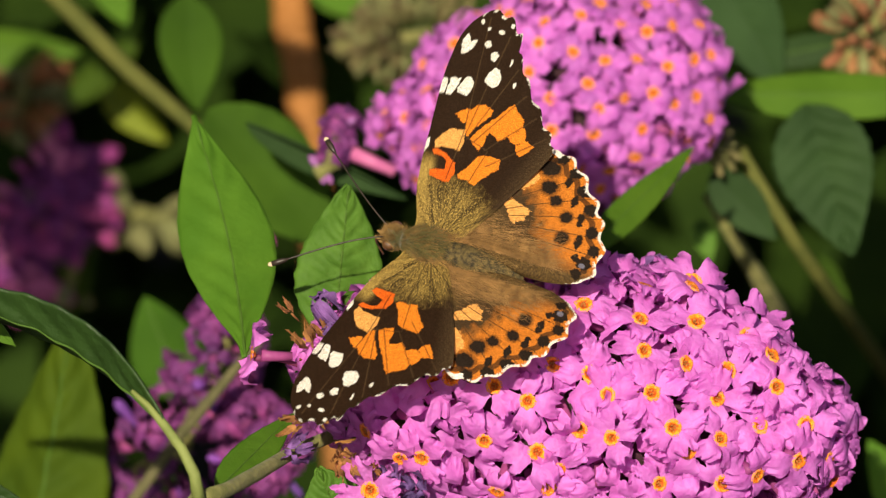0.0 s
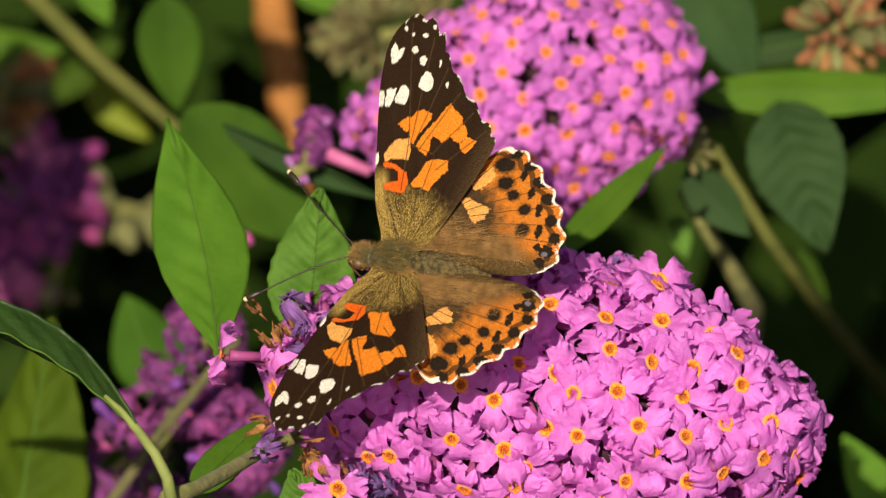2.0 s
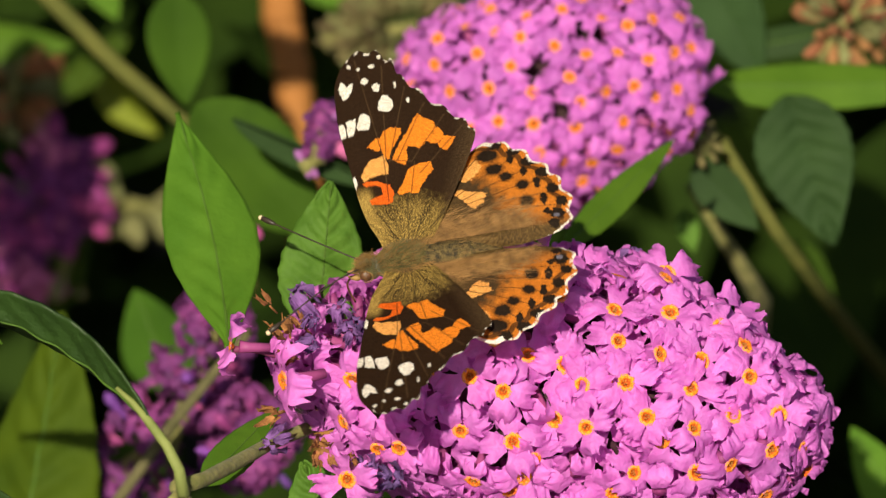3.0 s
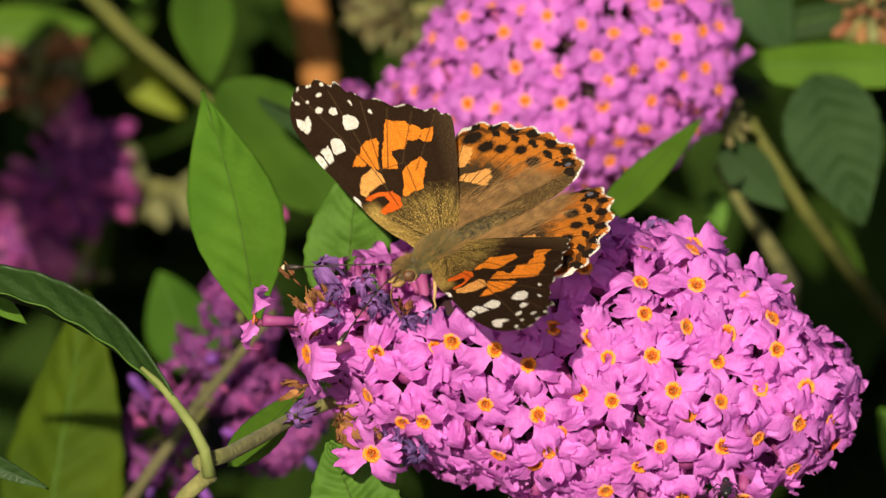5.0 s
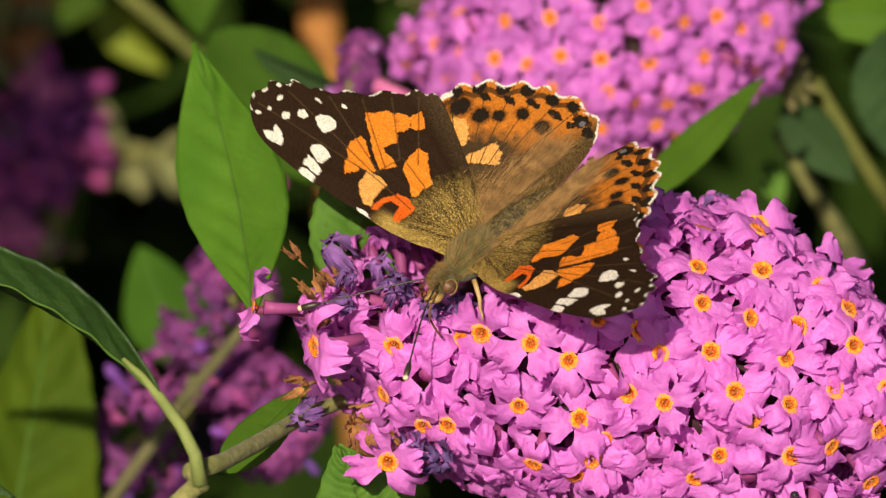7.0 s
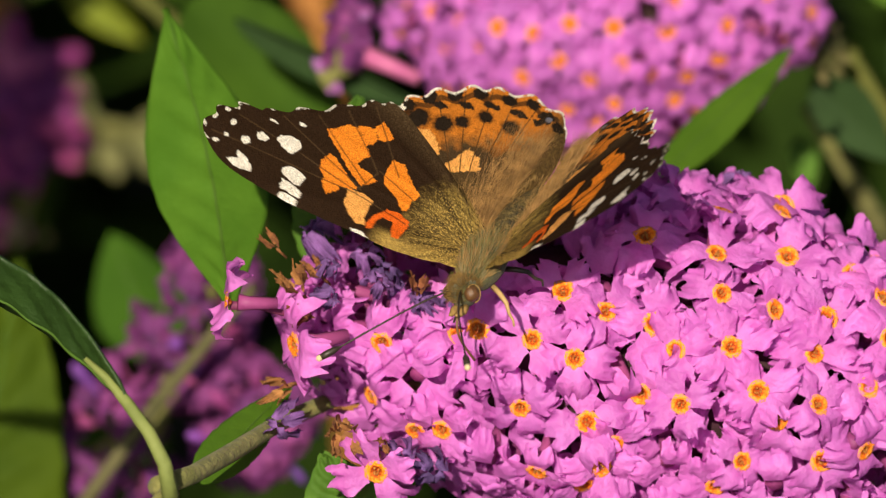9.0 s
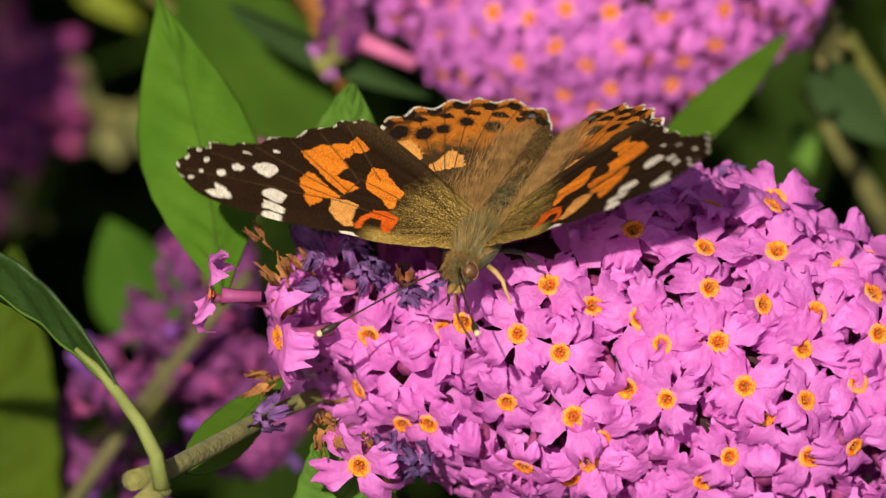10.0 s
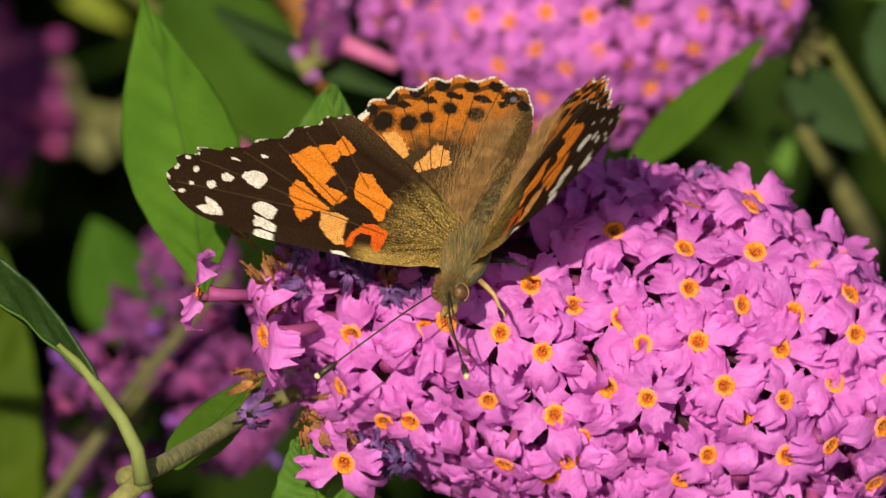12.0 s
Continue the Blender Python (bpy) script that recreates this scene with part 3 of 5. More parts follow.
add_floret(front_head, shift(at(-1.96, 2.67, -0.20)), AXES @ Vector((-0.5, 0.2, -1)), rng, 0.72, FADED, "faded_floret", False)
add_floret(front_head, shift(at(-2.02, 0.82, 0.20)), AXES @ Vector((-0.5, -0.6, -0.6)), rng, 0.4, BROWN, "withered_floret", False)
add_floret(front_head, shift(at(-1.78, 1.26, 0.00)), AXES @ Vector((-0.3, -0.5, -1)), rng, 0.76, BROWN, "withered_floret", False)
add_floret(front_head, shift(at(-1.67, 1.48, -0.10)), AXES @ Vector((-0.5, 0.3, -1)), rng, 0.6, BROWN, "withered_floret", False)
add_floret(front_head, shift(at(-1.33, 2.75, -0.50)), AXES @ Vector((0.1, 0.3, -1)), rng, 0.84, BROWN, "withered_floret", False)
add_floret(front_head, shift(at(-1.93, 2.30, 0.00)), AXES @ Vector((-0.6, 0.2, -1)), rng, 0.68, BROWN, "withered_floret", False)
add_floret(front_head, shift(at(-0.70, 3.04, -0.20)), AXES @ Vector((0.2, 0.2, -1)), rng, 0.72, FADED, "faded_floret", False)
add_floret(front_head, shift(at(-0.36, 3.17, -0.10)), AXES @ Vector((0.4, 0.2, -1)), rng, 0.8, FADED, "faded_floret", False)
add_floret(front_head, shift(at(-0.92, 2.89, -0.40)), AXES @ Vector((0.1, 0.2, -1)), rng, 0.44, BROWN, "withered_floret", False)
add_floret(front_head, shift(at(-1.07, 0.88, 0.20)), AXES @ Vector((-0.2, -0.5, -1)), rng, 0.62, FADED, "faded_floret", False)
add_floret(front_head, shift(at(-0.92, 1.18, -0.10)), AXES @ Vector((0.2, -0.4, -1)), rng, 0.62, FADED, "faded_floret", False)
add_floret(front_head, shift(at(-1.56, 1.11, 0.30)), AXES @ Vector((-0.4, -0.5, -0.8)), rng, 0.48, BROWN, "withered_floret", False)
add_floret(front_head, shift(at(-1.67, 0.67, 0.80)), AXES @ Vector((-0.6, -0.6, -0.5)), rng, 0.8, FADED, "faded_floret", False)
tuft = random.Random(31)
for _ in range(8):
    x, y = tuft.uniform(-1.45, -0.2), tuft.uniform(0.95, 1.45)
    add_floret(front_head, shift(at(x, y, 0.25 - 0.35 * (x + 0.8) ** 2 + tuft.uniform(-0.15, 0.25))), AXES @ Vector((tuft.uniform(-0.8, 0.8), tuft.uniform(-0.9, 0.2), -0.8)), tuft, tuft.uniform(0.4, 0.65), FADED if tuft.random() < 0.85 else BROWN, "faded_floret", False)
add_floret(front_head, shift(at(-2.50, 1.39, -0.50)), AXES @ Vector((-0.98, -0.08, -0.10)), rng, 0.95)
add_floret(front_head, shift(at(3.30, 0.44, 1.10)), AXES @ Vector((0.05, -0.40, -1)), rng, 1.12)
add_floret(front_head, shift(at(3.62, 0.62, 1.60)), AXES @ Vector((0.45, -0.60, -0.7)), rng, 1.0, None, "floret", False)
add_floret(front_head, shift(at(4.28, 1.08, 1.45)), AXES @ Vector((0.45, -0.45, -0.8)), rng, 1.05)
add_floret(front_head, shift(at(2.62, 0.30, 1.90)), AXES @ Vector((0.1, -0.8, -0.6)), rng, 0.9, LILAC, "floret", False)
add_floret(front_head, shift(at(2.92, 0.16, 1.90)), AXES @ Vector((0.6, -0.7, -0.5)), rng, 0.7, FADED, "faded_floret", False)
bm = bmesh.new()
tube_into(bm, [shift(p) for p in (at(-2.47, 1.43, -0.40), at(-2.18, 1.45, -0.30), at(-1.93, 1.52, -0.10), at(-1.66, 1.55, 0.10))], [0.0005, 0.00033, 0.00033, 0.0005], 8)
part("corolla_tube", bm, TUBE_DARK, front_head, "dark pink corolla tube")
add_floret(front_head, shift(at(-1.81, 1.85, -0.20)), AXES @ Vector((-0.9, 0.1, -0.4)), rng, 1.1)
add_floret(front_head, shift(at(-0.96, 3.17, -0.50)), AXES @ Vector((-0.2, 0.35, -0.9)), rng, 1.05)

leaf("leaf", at(-2.62, 1.43, 1.20), at(-3.35, -1.79, 3.80), AXES @ Vector((1, 0.15, -0.1)), 0.0072, mat=LEAF, label="smooth mid-green lance-shaped leaf standing beside the stalk", bend=0.03, seed=1, crinkle=0.34, skew=0.03, peak=1.15, teeth=0.006)
leaf("leaf", at(-1.46, 1.23, 2.00), at(-1.26, -0.85, 2.60), AXES @ Vector((1, 0.05, 0.1)), 0.0065, mat=LEAF_QUILT, label="crinkled green leaf with sunk veins behind the head", seed=2, crinkle=0.6, bend=-0.02)
ARCH = leaf("leaf", at(-3.61, 2.30, -2.70), at(-7.49, 0.58, -1.40), AXES @ Vector((-0.1, -0.55, -0.78)), 0.0057, mat=LEAF_DEEP, label="arching dark green leaf with a pale curved stalk", seed=3, crinkle=0.35, teeth=0.03, bend=0.11, fold=0.2)
leaf("leaf", at(-5.95, 5.60, 11.00), at(-5.15, 0.95, 11.50), AXES @ Vector((1, 0.1, -0.25)), 0.0098, mat=LEAF_YELLOW, label="broad sunlit yellow-green leaf", seed=4, crinkle=0.5, fold=0.2)
leaf("leaf", at(-3.32, -1.97, 14.00), at(-1.48, 0.02, 13.76), AXES @ Vector((0.8, -0.55, 0.15)), 0.0082, mat=LEAF_DARK, label="dark green leaf half hidden by another leaf", seed=5, crinkle=0.1)
leaf("leaf", at(-2.74, -1.77, 11.50), at(-0.51, -0.71, 11.62), AXES @ Vector((0.3, -0.5, -0.6)), 0.0027, mat=LEAF_GREY, label="narrow grey-green leaf seen edge-on", seed=6, crinkle=0.1, fold=0.3)
leaf("leaf", at(-2.96, 3.16, -0.45), at(-1.97, 2.17, 1.50), AXES @ Vector((0.6, 0.55, -0.35)), 0.0030, mat=LEAF, label="green leaf rising along the flower stalk", seed=7, crinkle=0.15)
leaf("leaf", at(-1.07, 4.39, 0.20), at(-1.64, 2.89, 0.40), AXES @ Vector((1, 0.3, -0.1)), 0.0069, mat=LEAF_QUILT, label="crinkled rounded green leaf under the head", seed=8, crinkle=0.7, teeth=0.03)
leaf("leaf", at(-7.00, 2.63, -2.80), at(-5.28, 3.41, -2.40), AXES @ Vector((0.35, -0.8, -0.2)), 0.0019, mat=LEAF_DEEP, label="dark drooping leaf tip", seed=9, crinkle=0.15)
leaf("leaf", at(-3.71, -3.65, 18.00), at(-3.53, -1.97, 17.76), AXES @ Vector((1, 0, 0.1)), 0.0051, mat=LEAF_DARK, label="green leaf hanging point down", seed=10, crinkle=0.1)
leaf("leaf", at(-7.34, -3.04, 27.00), at(-5.39, -2.94, 27.00), AXES @ Vector((0, 1, -0.3)), 0.0036, mat=LEAF, label="shaded green leaf", seed=11, crinkle=0.1)
leaf("leaf", at(-5.10, -2.52, 27.00), at(-4.12, -1.58, 27.00), AXES @ Vector((0.6, -0.7, -0.2)), 0.0034, mat=LEAF_LIME, label="small yellowing leaf", seed=12, crinkle=0.1)
leaf("leaf", at(-5.60, -2.16, 25.00), at(-4.42, -3.18, 25.00), AXES @ Vector((0.7, 0.6, -0.2)), 0.0028, mat=LEAF_DARK, label="green leaf against a stem", seed=13, crinkle=0.1)
leaf("leaf", at(-5.04, -4.15, 23.00), at(-4.63, -3.27, 23.00), AXES @ Vector((1, 0, 0)), 0.0030, mat=LEAF, label="green leaf against a stem", seed=14, crinkle=0.1)
leaf("leaf", at(3.89, -2.19, 14.00), at(7.81, -2.19, 14.00), AXES @ Vector((0, 1, -0.5)), 0.0042, mat=LEAF, label="bright green leaf lying level", seed=15, crinkle=0.1, fold=0.1)
leaf("leaf", at(5.12, -2.02, 13.50), at(5.75, 0.09, 13.38), AXES @ Vector((1, -0.2, -0.1)), 0.0076, mat=LEAF_GREY, label="broad grey-green oval leaf", seed=16, crinkle=0.5, peak=0.75)
leaf("leaf", at(3.76, -4.11, 16.00), at(4.81, -2.33, 16.00), AXES @ Vector((0.9, -0.5, -0.1)), 0.0065, mat=LEAF_GREY, label="dull grey-green leaf behind the far head", seed=17, crinkle=0.15)
leaf("leaf", at(4.40, -2.69, 16.00), at(6.26, -3.05, 16.00), AXES @ Vector((0.1, 1, -0.3)), 0.0027, mat=LEAF_GREY, label="dull grey-green leaf beside dry blossoms", seed=18, crinkle=0.15)
leaf("leaf", at(1.90, 0.07, 6.00), at(3.44, -1.41, 8.00), AXES @ Vector((0.6, 0.65, -0.3)), 0.0026, mat=LEAF, label="bright green leaf below the far head", seed=19, crinkle=0.08)
leaf("leaf", at(3.76, -1.09, 13.00), at(4.68, -0.13, 13.00), AXES @ Vector((0.7, -0.6, -0.1)), 0.0037, mat=LEAF_GREY, label="small grey-green leaf beside a stem", seed=20, crinkle=0.1)
leaf("leaf", at(3.64, -0.42, 15.50), at(3.80, 0.20, 15.50), AXES @ Vector((1, 0.1, 0)), 0.0019, mat=LEAF_QUILT, label="small pale green leaf far behind", seed=30, crinkle=0.2)
# sunlit here; the dark leaf material stands in for shade
leaf("leaf", at(5.36, 0.08, 22.00), at(5.95, 1.05, 22.00), AXES @ Vector((0.9, -0.4, 0)), 0.0027, mat=LEAF_DARK, label="small green leaf, shade put into its dark colour", seed=21, crinkle=0.1)
leaf("leaf", at(6.88, 4.21, 14.00), at(5.99, 2.69, 14.00), AXES @ Vector((0.9, -0.4, 0)), 0.0042, mat=LEAF, label="green leaf low beside the head", seed=22, crinkle=0.1)
leaf("leaf", at(-3.70, 2.15, 17.00), at(-4.27, 0.68, 17.12), AXES @ Vector((0.9, 0.2, 0)), 0.0059, mat=LEAF_DARK, label="green leaf in half shade behind buds", seed=23, crinkle=0.1)
leaf("leaf", at(-5.39, -0.06, 27.00), at(-5.73, 1.21, 27.00), AXES @ Vector((0.9, 0.3, 0)), 0.0032, mat=LEAF_DARK, label="dark leaf in the shade", seed=26, crinkle=0.1)
leaf("leaf", at(-6.29, 0.78, 0.10), at(-5.63, 1.28, 0.10), AXES @ Vector((0.5, -0.8, 0)), 0.0016, mat=LEAF, label="small green leaf tip", seed=27, crinkle=0.1)
leaf("leaf", at(-1.90, -4.23, 27.00), at(-1.22, -3.46, 27.00), AXES @ Vector((0.6, -0.6, 0)), 0.0042, mat=LEAF, label="green leaf far behind", seed=28, crinkle=0.1)
# added outside the view; it throws the dark band on the cane
leaf("leaf", at(-5.65, -5.35, 12.0), at(-2.95, -5.00, 12.0), AXES @ Vector((0.05, 1, -0.2)), 0.0046, mat=LEAF_DARK, label="unseen dark green leaf added to shade the cane", seed=29, crinkle=0.1)
# a further leaf past the left edge, added to dim the far pink heads
leaf("leaf", at(-8.10, -5.60, 12.0), at(-7.60, -0.60, 12.0), AXES @ Vector((1, 0.1, -0.2)), 0.0098, mat=LEAF_DARK, label="unseen dark green leaf added to shade the pink flower heads", seed=31, crinkle=0.1)
bm = bmesh.new()
tube_into(bm, [p - ARCH.matrix_basis.translation - bush.location for p in (at(-3.17, 3.26, -2.70), at(-3.23, 2.92, -2.80), at(-3.39, 2.60, -2.80), at(-3.62, 2.29, -2.70), at(-3.82, 2.05, -2.60), at(-4.05, 1.84, -2.60))], [0.00095, 0.00078, 0.00070, 0.00064, 0.00048, 0.00026], 9)
part("petiole", bm, PETIOLE, ARCH, "pale curved leaf stalk")

bush_stem("stem", [at(-4.68, 5.59, -1.90), at(-3.93, 4.11, -2.40), at(-3.49, 3.52, -2.60), at(-3.18, 3.25, -2.60)], [0.0010, 0.0009, 0.0010, 0.0011], STEM, "downy grey-green shoot below the leaf joint", 12, (3,))
bush_stem("stem", [at(-6.22, -4.28, 17.00), at(-5.48, -3.55, 16.88), at(-4.51, -2.57, 16.76), at(-3.54, -1.74, 16.64), at(-2.96, -0.86, 16.70), at(-2.56, 0.68, 16.76)], [0.00148, 0.00135, 0.00129, 0.00110, 0.00097, 0.00077], STEM_GREEN, "slanting olive green shoot", 12, ())
bush_stem("stem", [at(-4.78, 4.15, 11.00), at(-4.15, 3.28, 11.00), at(-3.59, 2.52, 10.73), at(-2.83, 1.60, 10.31), at(-2.48, 1.21, 10.31)], [0.00085, 0.00085, 0.00085, 0.00071, 0.00064], STEM_DULL, "pale tan flower stalk", 12, (2,))
bush_stem("stem", [at(3.60, -1.90, 13.50), at(4.20, -1.34, 13.26), at(4.91, -0.13, 12.78), at(5.71, 0.88, 16.00), at(7.51, 2.84, 34.00)], [0.00086, 0.00092, 0.00098, 0.00104, 0.00109], STEM_GREEN, "olive shoot under the far head", 12, (1,))
bush_stem("stem", [at(3.75, -0.77, 15.50), at(4.15, -0.13, 15.80), at(4.56, 0.52, 16.50), at(4.80, 0.92, 17.50), at(4.85, 1.60, 24.00), at(4.40, 3.20, 40.00)], [0.00080, 0.00095, 0.00120, 0.00140, 0.0011, 0.0011], STEM, "pale dry shoot", 12, ())
stem_thing("garden_cane", [at(-2.39, -4.91, 27.00), at(-2.33, -4.23, 27.00), at(-2.26, -3.37, 27.00), at(-2.11, -2.61, 27.00), at(-2.02, -1.59, 27.00), at(-1.90, -0.15, 27.00), at(-1.56, 2.74, 27.24), at(-1.23, 6.49, 27.72), at(0.30, 25.50, 40.00)], [0.00281, 0.00281, 0.00281, 0.00281, 0.00281, 0.00281, 0.00287, 0.00293, 0.00343], CANE, "orange-brown bamboo garden cane", "cane", 12, (2, 3))

bush_ends = (at(-4.68, 5.59, -1.90), at(-4.78, 4.15, 11.00), at(7.51, 2.84, 34.00), at(4.40, 3.20, 40.00))
for k, end in enumerate(bush_ends):
    base = Vector((-0.06 + 0.05 * k, 0.46 + 0.03 * (k % 2), 0.75))
    bm = bmesh.new()
    tube_into(bm, curve_points(base, base + Vector((0.02 * k - 0.03, 0.0, 0.15)), end - Vector((0, -0.03, 0.14)), end, 14), [0.0062 - 0.00033 * i for i in range(15)], 9)
    ob = part("woody_stem", bm, STEM_DULL, bush, "brown woody stem rising from the soil")
    ob.location = -bush.location


def clump(name, centre, along, across, front, count, size, mats, label, category, seed, open_share=0.0, meshes=None):
    """A loose head of small buds and tubes round a short stalk."""
    r = random.Random(seed)
    thing = empty(name, Matrix.Translation(centre), label, category)
    bm = bmesh.new()
    a, b, c = (AXES @ Vector(v) for v in (along, across, front))
    tube_into(bm, [a * -1.1, a * 0.0, a * 0.9], [0.0013, 0.0011, 0.0006], 8)
    part("stalk", bm, STEM, thing)
    for i in range(count):
        z = r.uniform(-0.6, 1)
        t = r.uniform(0, 2 * math.pi)
        q = math.sqrt(max(0, 1 - z * z)) * r.uniform(0.75, 1.05)
        p = a * q * math.cos(t) + b * q * math.sin(t) + c * z
        away = (p - a * (a.dot(p) / a.length_squared) * 0.7).normalized()
        if meshes and r.random() < open_share:
            add_floret(thing, p, away, r, size / 0.0045, meshes, "floret", False)
            continue
        bm = bmesh.new()
        s = size * r.uniform(0.6, 1.2)
        tube_into(bm, [p * 0.55, p * 0.9 - away * s * 0.2, p * 0.97 + away * s * 0.1, p + away * s * 0.5, p + away * s * 0.8], [s * 0.10, s * 0.12, s * 0.20, s * 0.25, s * 0.10], 7)
        part("bud", bm, r.choice(mats), thing)
    return thing


# the dimness of these heads is partly in the petal colour
clump("flower_cluster", at(-3.18, 1.63, 12.00), (0.0047, -0.0118, 0.0016), (0.0067, 0.0032, 0.0000), (0.0000, 0.0000, -0.0063), 38, 0.0032, (BUD_PINK, BUD_PINK, BUD_PURPLE,), "opening magenta butterfly-bush flower head, half shade put into its colour", "flower cluster", 1, 0.85, MAGENTA)
clump("flower_cluster", at(-3.87, 2.84, 12.50), (0.0095, -0.0071, 0.0016), (0.0063, 0.0071, 0.0000), (0.0000, 0.0000, -0.0063), 36, 0.0031, (BUD_PINK, BUD_PURPLE, BUD_PURPLE,), "purple butterfly-bush flower head, shade put into its colour", "flower cluster", 2, 0.7, MAGENTA)
clump("flower_cluster", at(-2.49, 2.74, 11.50), (0.0055, -0.0047, 0.0016), (0.0047, 0.0055, 0.0000), (0.0000, 0.0000, -0.0047), 34, 0.0032, (BUD_PINK, BUD_PURPLE,), "purple butterfly-bush flower head, half shade put into its colour", "flower cluster", 3, 0.85, MAGENTA)
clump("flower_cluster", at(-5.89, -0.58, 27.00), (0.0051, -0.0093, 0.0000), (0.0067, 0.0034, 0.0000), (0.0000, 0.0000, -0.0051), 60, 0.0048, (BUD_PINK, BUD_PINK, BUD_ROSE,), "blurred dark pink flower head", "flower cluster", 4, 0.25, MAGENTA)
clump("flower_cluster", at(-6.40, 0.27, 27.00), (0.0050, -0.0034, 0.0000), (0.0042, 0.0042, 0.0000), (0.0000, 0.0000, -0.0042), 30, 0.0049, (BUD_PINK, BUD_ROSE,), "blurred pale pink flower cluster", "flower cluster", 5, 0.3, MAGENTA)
clump("dry_flower", at(-6.32, -2.27, 27.00), (0.0017, -0.0059, 0.0000), (0.0051, 0.0017, 0.0000), (0.0000, 0.0000, -0.0042), 50, 0.0040, (WITHERED, WITHERED, BUD_DRY,), "withered brown cluster of florets", "dry flower", 6, 0, None)
clump("bud_cluster", at(-4.56, -0.53, 28.00), (0.0059, 0.0009, 0.0000), (0.0009, 0.0027, 0.0000), (0.0000, 0.0000, -0.0026), 16, 0.0064, (BUD_DRY,), "cluster of pale green buds", "bud cluster", 7, 0, None)
clump("dry_flower", at(-0.41, -3.08, 21.00), (0.0103, -0.0017, 0.0000), (0.0017, 0.0058, 0.0000), (0.0000, 0.0000, -0.0049), 210, 0.0026, (BUD_OLIVE, BUD_OLIVE, BUD_DRY,), "spent olive-brown cluster of florets", "dry flower", 8, 0, None)
clump("dry_flower", at(6.03, -3.09, 16.00), (0.0040, -0.0048, 0.0000), (0.0048, 0.0032, 0.0000), (0.0000, 0.0000, -0.0040), 80, 0.0031, (BUD_TAN, BUD_TAN, BUD_DRY,), "dry pinkish brown flower head", "dry flower", 9, 0, None)
clump("bud_cluster", at(3.92, -1.36, 12.50), (0.0016, -0.0016, 0.0000), (0.0016, 0.0016, 0.0000), (0.0000, 0.0000, -0.0016), 10, 0.0033, (BUD_OLIVE,), "cluster of pale green buds", "bud cluster", 10, 0, None)
clump("bud_cluster", at(-2.52, -0.44, 14.00), (0.0008, -0.0032, 0.0000), (0.0011, 0.0003, 0.0000), (0.0000, 0.0000, -0.0009), 9, 0.0028, (BUD_PINK,), "small pink bud spike behind a leaf", "bud cluster", 12, 0, None)
clump("bud_cluster", at(-1.46, -1.55, 11.00), (0.0008, -0.0039, 0.0000), (0.0023, 0.0008, 0.0000), (0.0000, 0.0000, -0.0016), 9, 0.0031, (BUD_LILAC,), "loose lilac buds at the tip of the far head", "bud cluster", 13, 0.85, MAGENTA)
clump("bud_cluster", at(-1.64, -1.09, 11.00), (0.0011, -0.0006, 0.0000), (0.0008, 0.0009, 0.0000), (0.0000, 0.0000, -0.0009), 3, 0.0022, (BUD_LILAC,), "single round lilac flower bud", "bud cluster", 14, 0, None)
clump("bud_cluster", at(-5.55, 0.36, 27.00), (0.0017, -0.0042, 0.0000), (0.0019, 0.0009, 0.0000), (0.0000, 0.0000, -0.0017), 9, 0.0053, (BUD_PINK, BUD_DRY,), "blurred pink flower bud spike", "bud cluster", 15, 0, None)

bm = bmesh.new()
tube_into(bm, [at(-1.30, -1.35, 11.00) - at(-1.30, -1.35, 11.00), at(-0.67, -1.07, 11.00) - at(-1.30, -1.35, 11.00)], [0.0011, 0.0008], 8)
ob = part("corolla_tube", bm, BUD_ROSE, back_head, "pink corolla tube")
ob.location = at(-1.30, -1.35, 11.00) - back_at


BEETLE_AT = at(3.72, 3.65, 0.10)
beetle = empty("beetle", Matrix.Translation(BEETLE_AT), "tiny shiny black beetle on the florets", "beetle")

bm = bmesh.new()
res = bmesh.ops.create_icosphere(bm, subdivisions=3, radius=0.0011)
bmesh.ops.scale(bm, vec=(0.75, 1.35, 0.6), verts=res["verts"])
part("wing_case", bm, BEETLE, beetle)
bm = bmesh.new()
res = bmesh.ops.create_icosphere(bm, subdivisions=2, radius=0.00055)
bmesh.ops.translate(bm, vec=(0, 0.0016, 0), verts=res["verts"])
part("head", bm, BEETLE, beetle)
for s in (1, -1):
    for y in (-0.0007, 0.0, 0.0008):
        bm = bmesh.new()
        tube_into(bm, [(s * 0.0006, y, -0.0002), (s * 0.0012, y * 1.2, 0.0000), (s * 0.0016, y * 1.5, -0.0008)], 0.00008, 5)
        part("leg", bm, BEETLE, beetle)


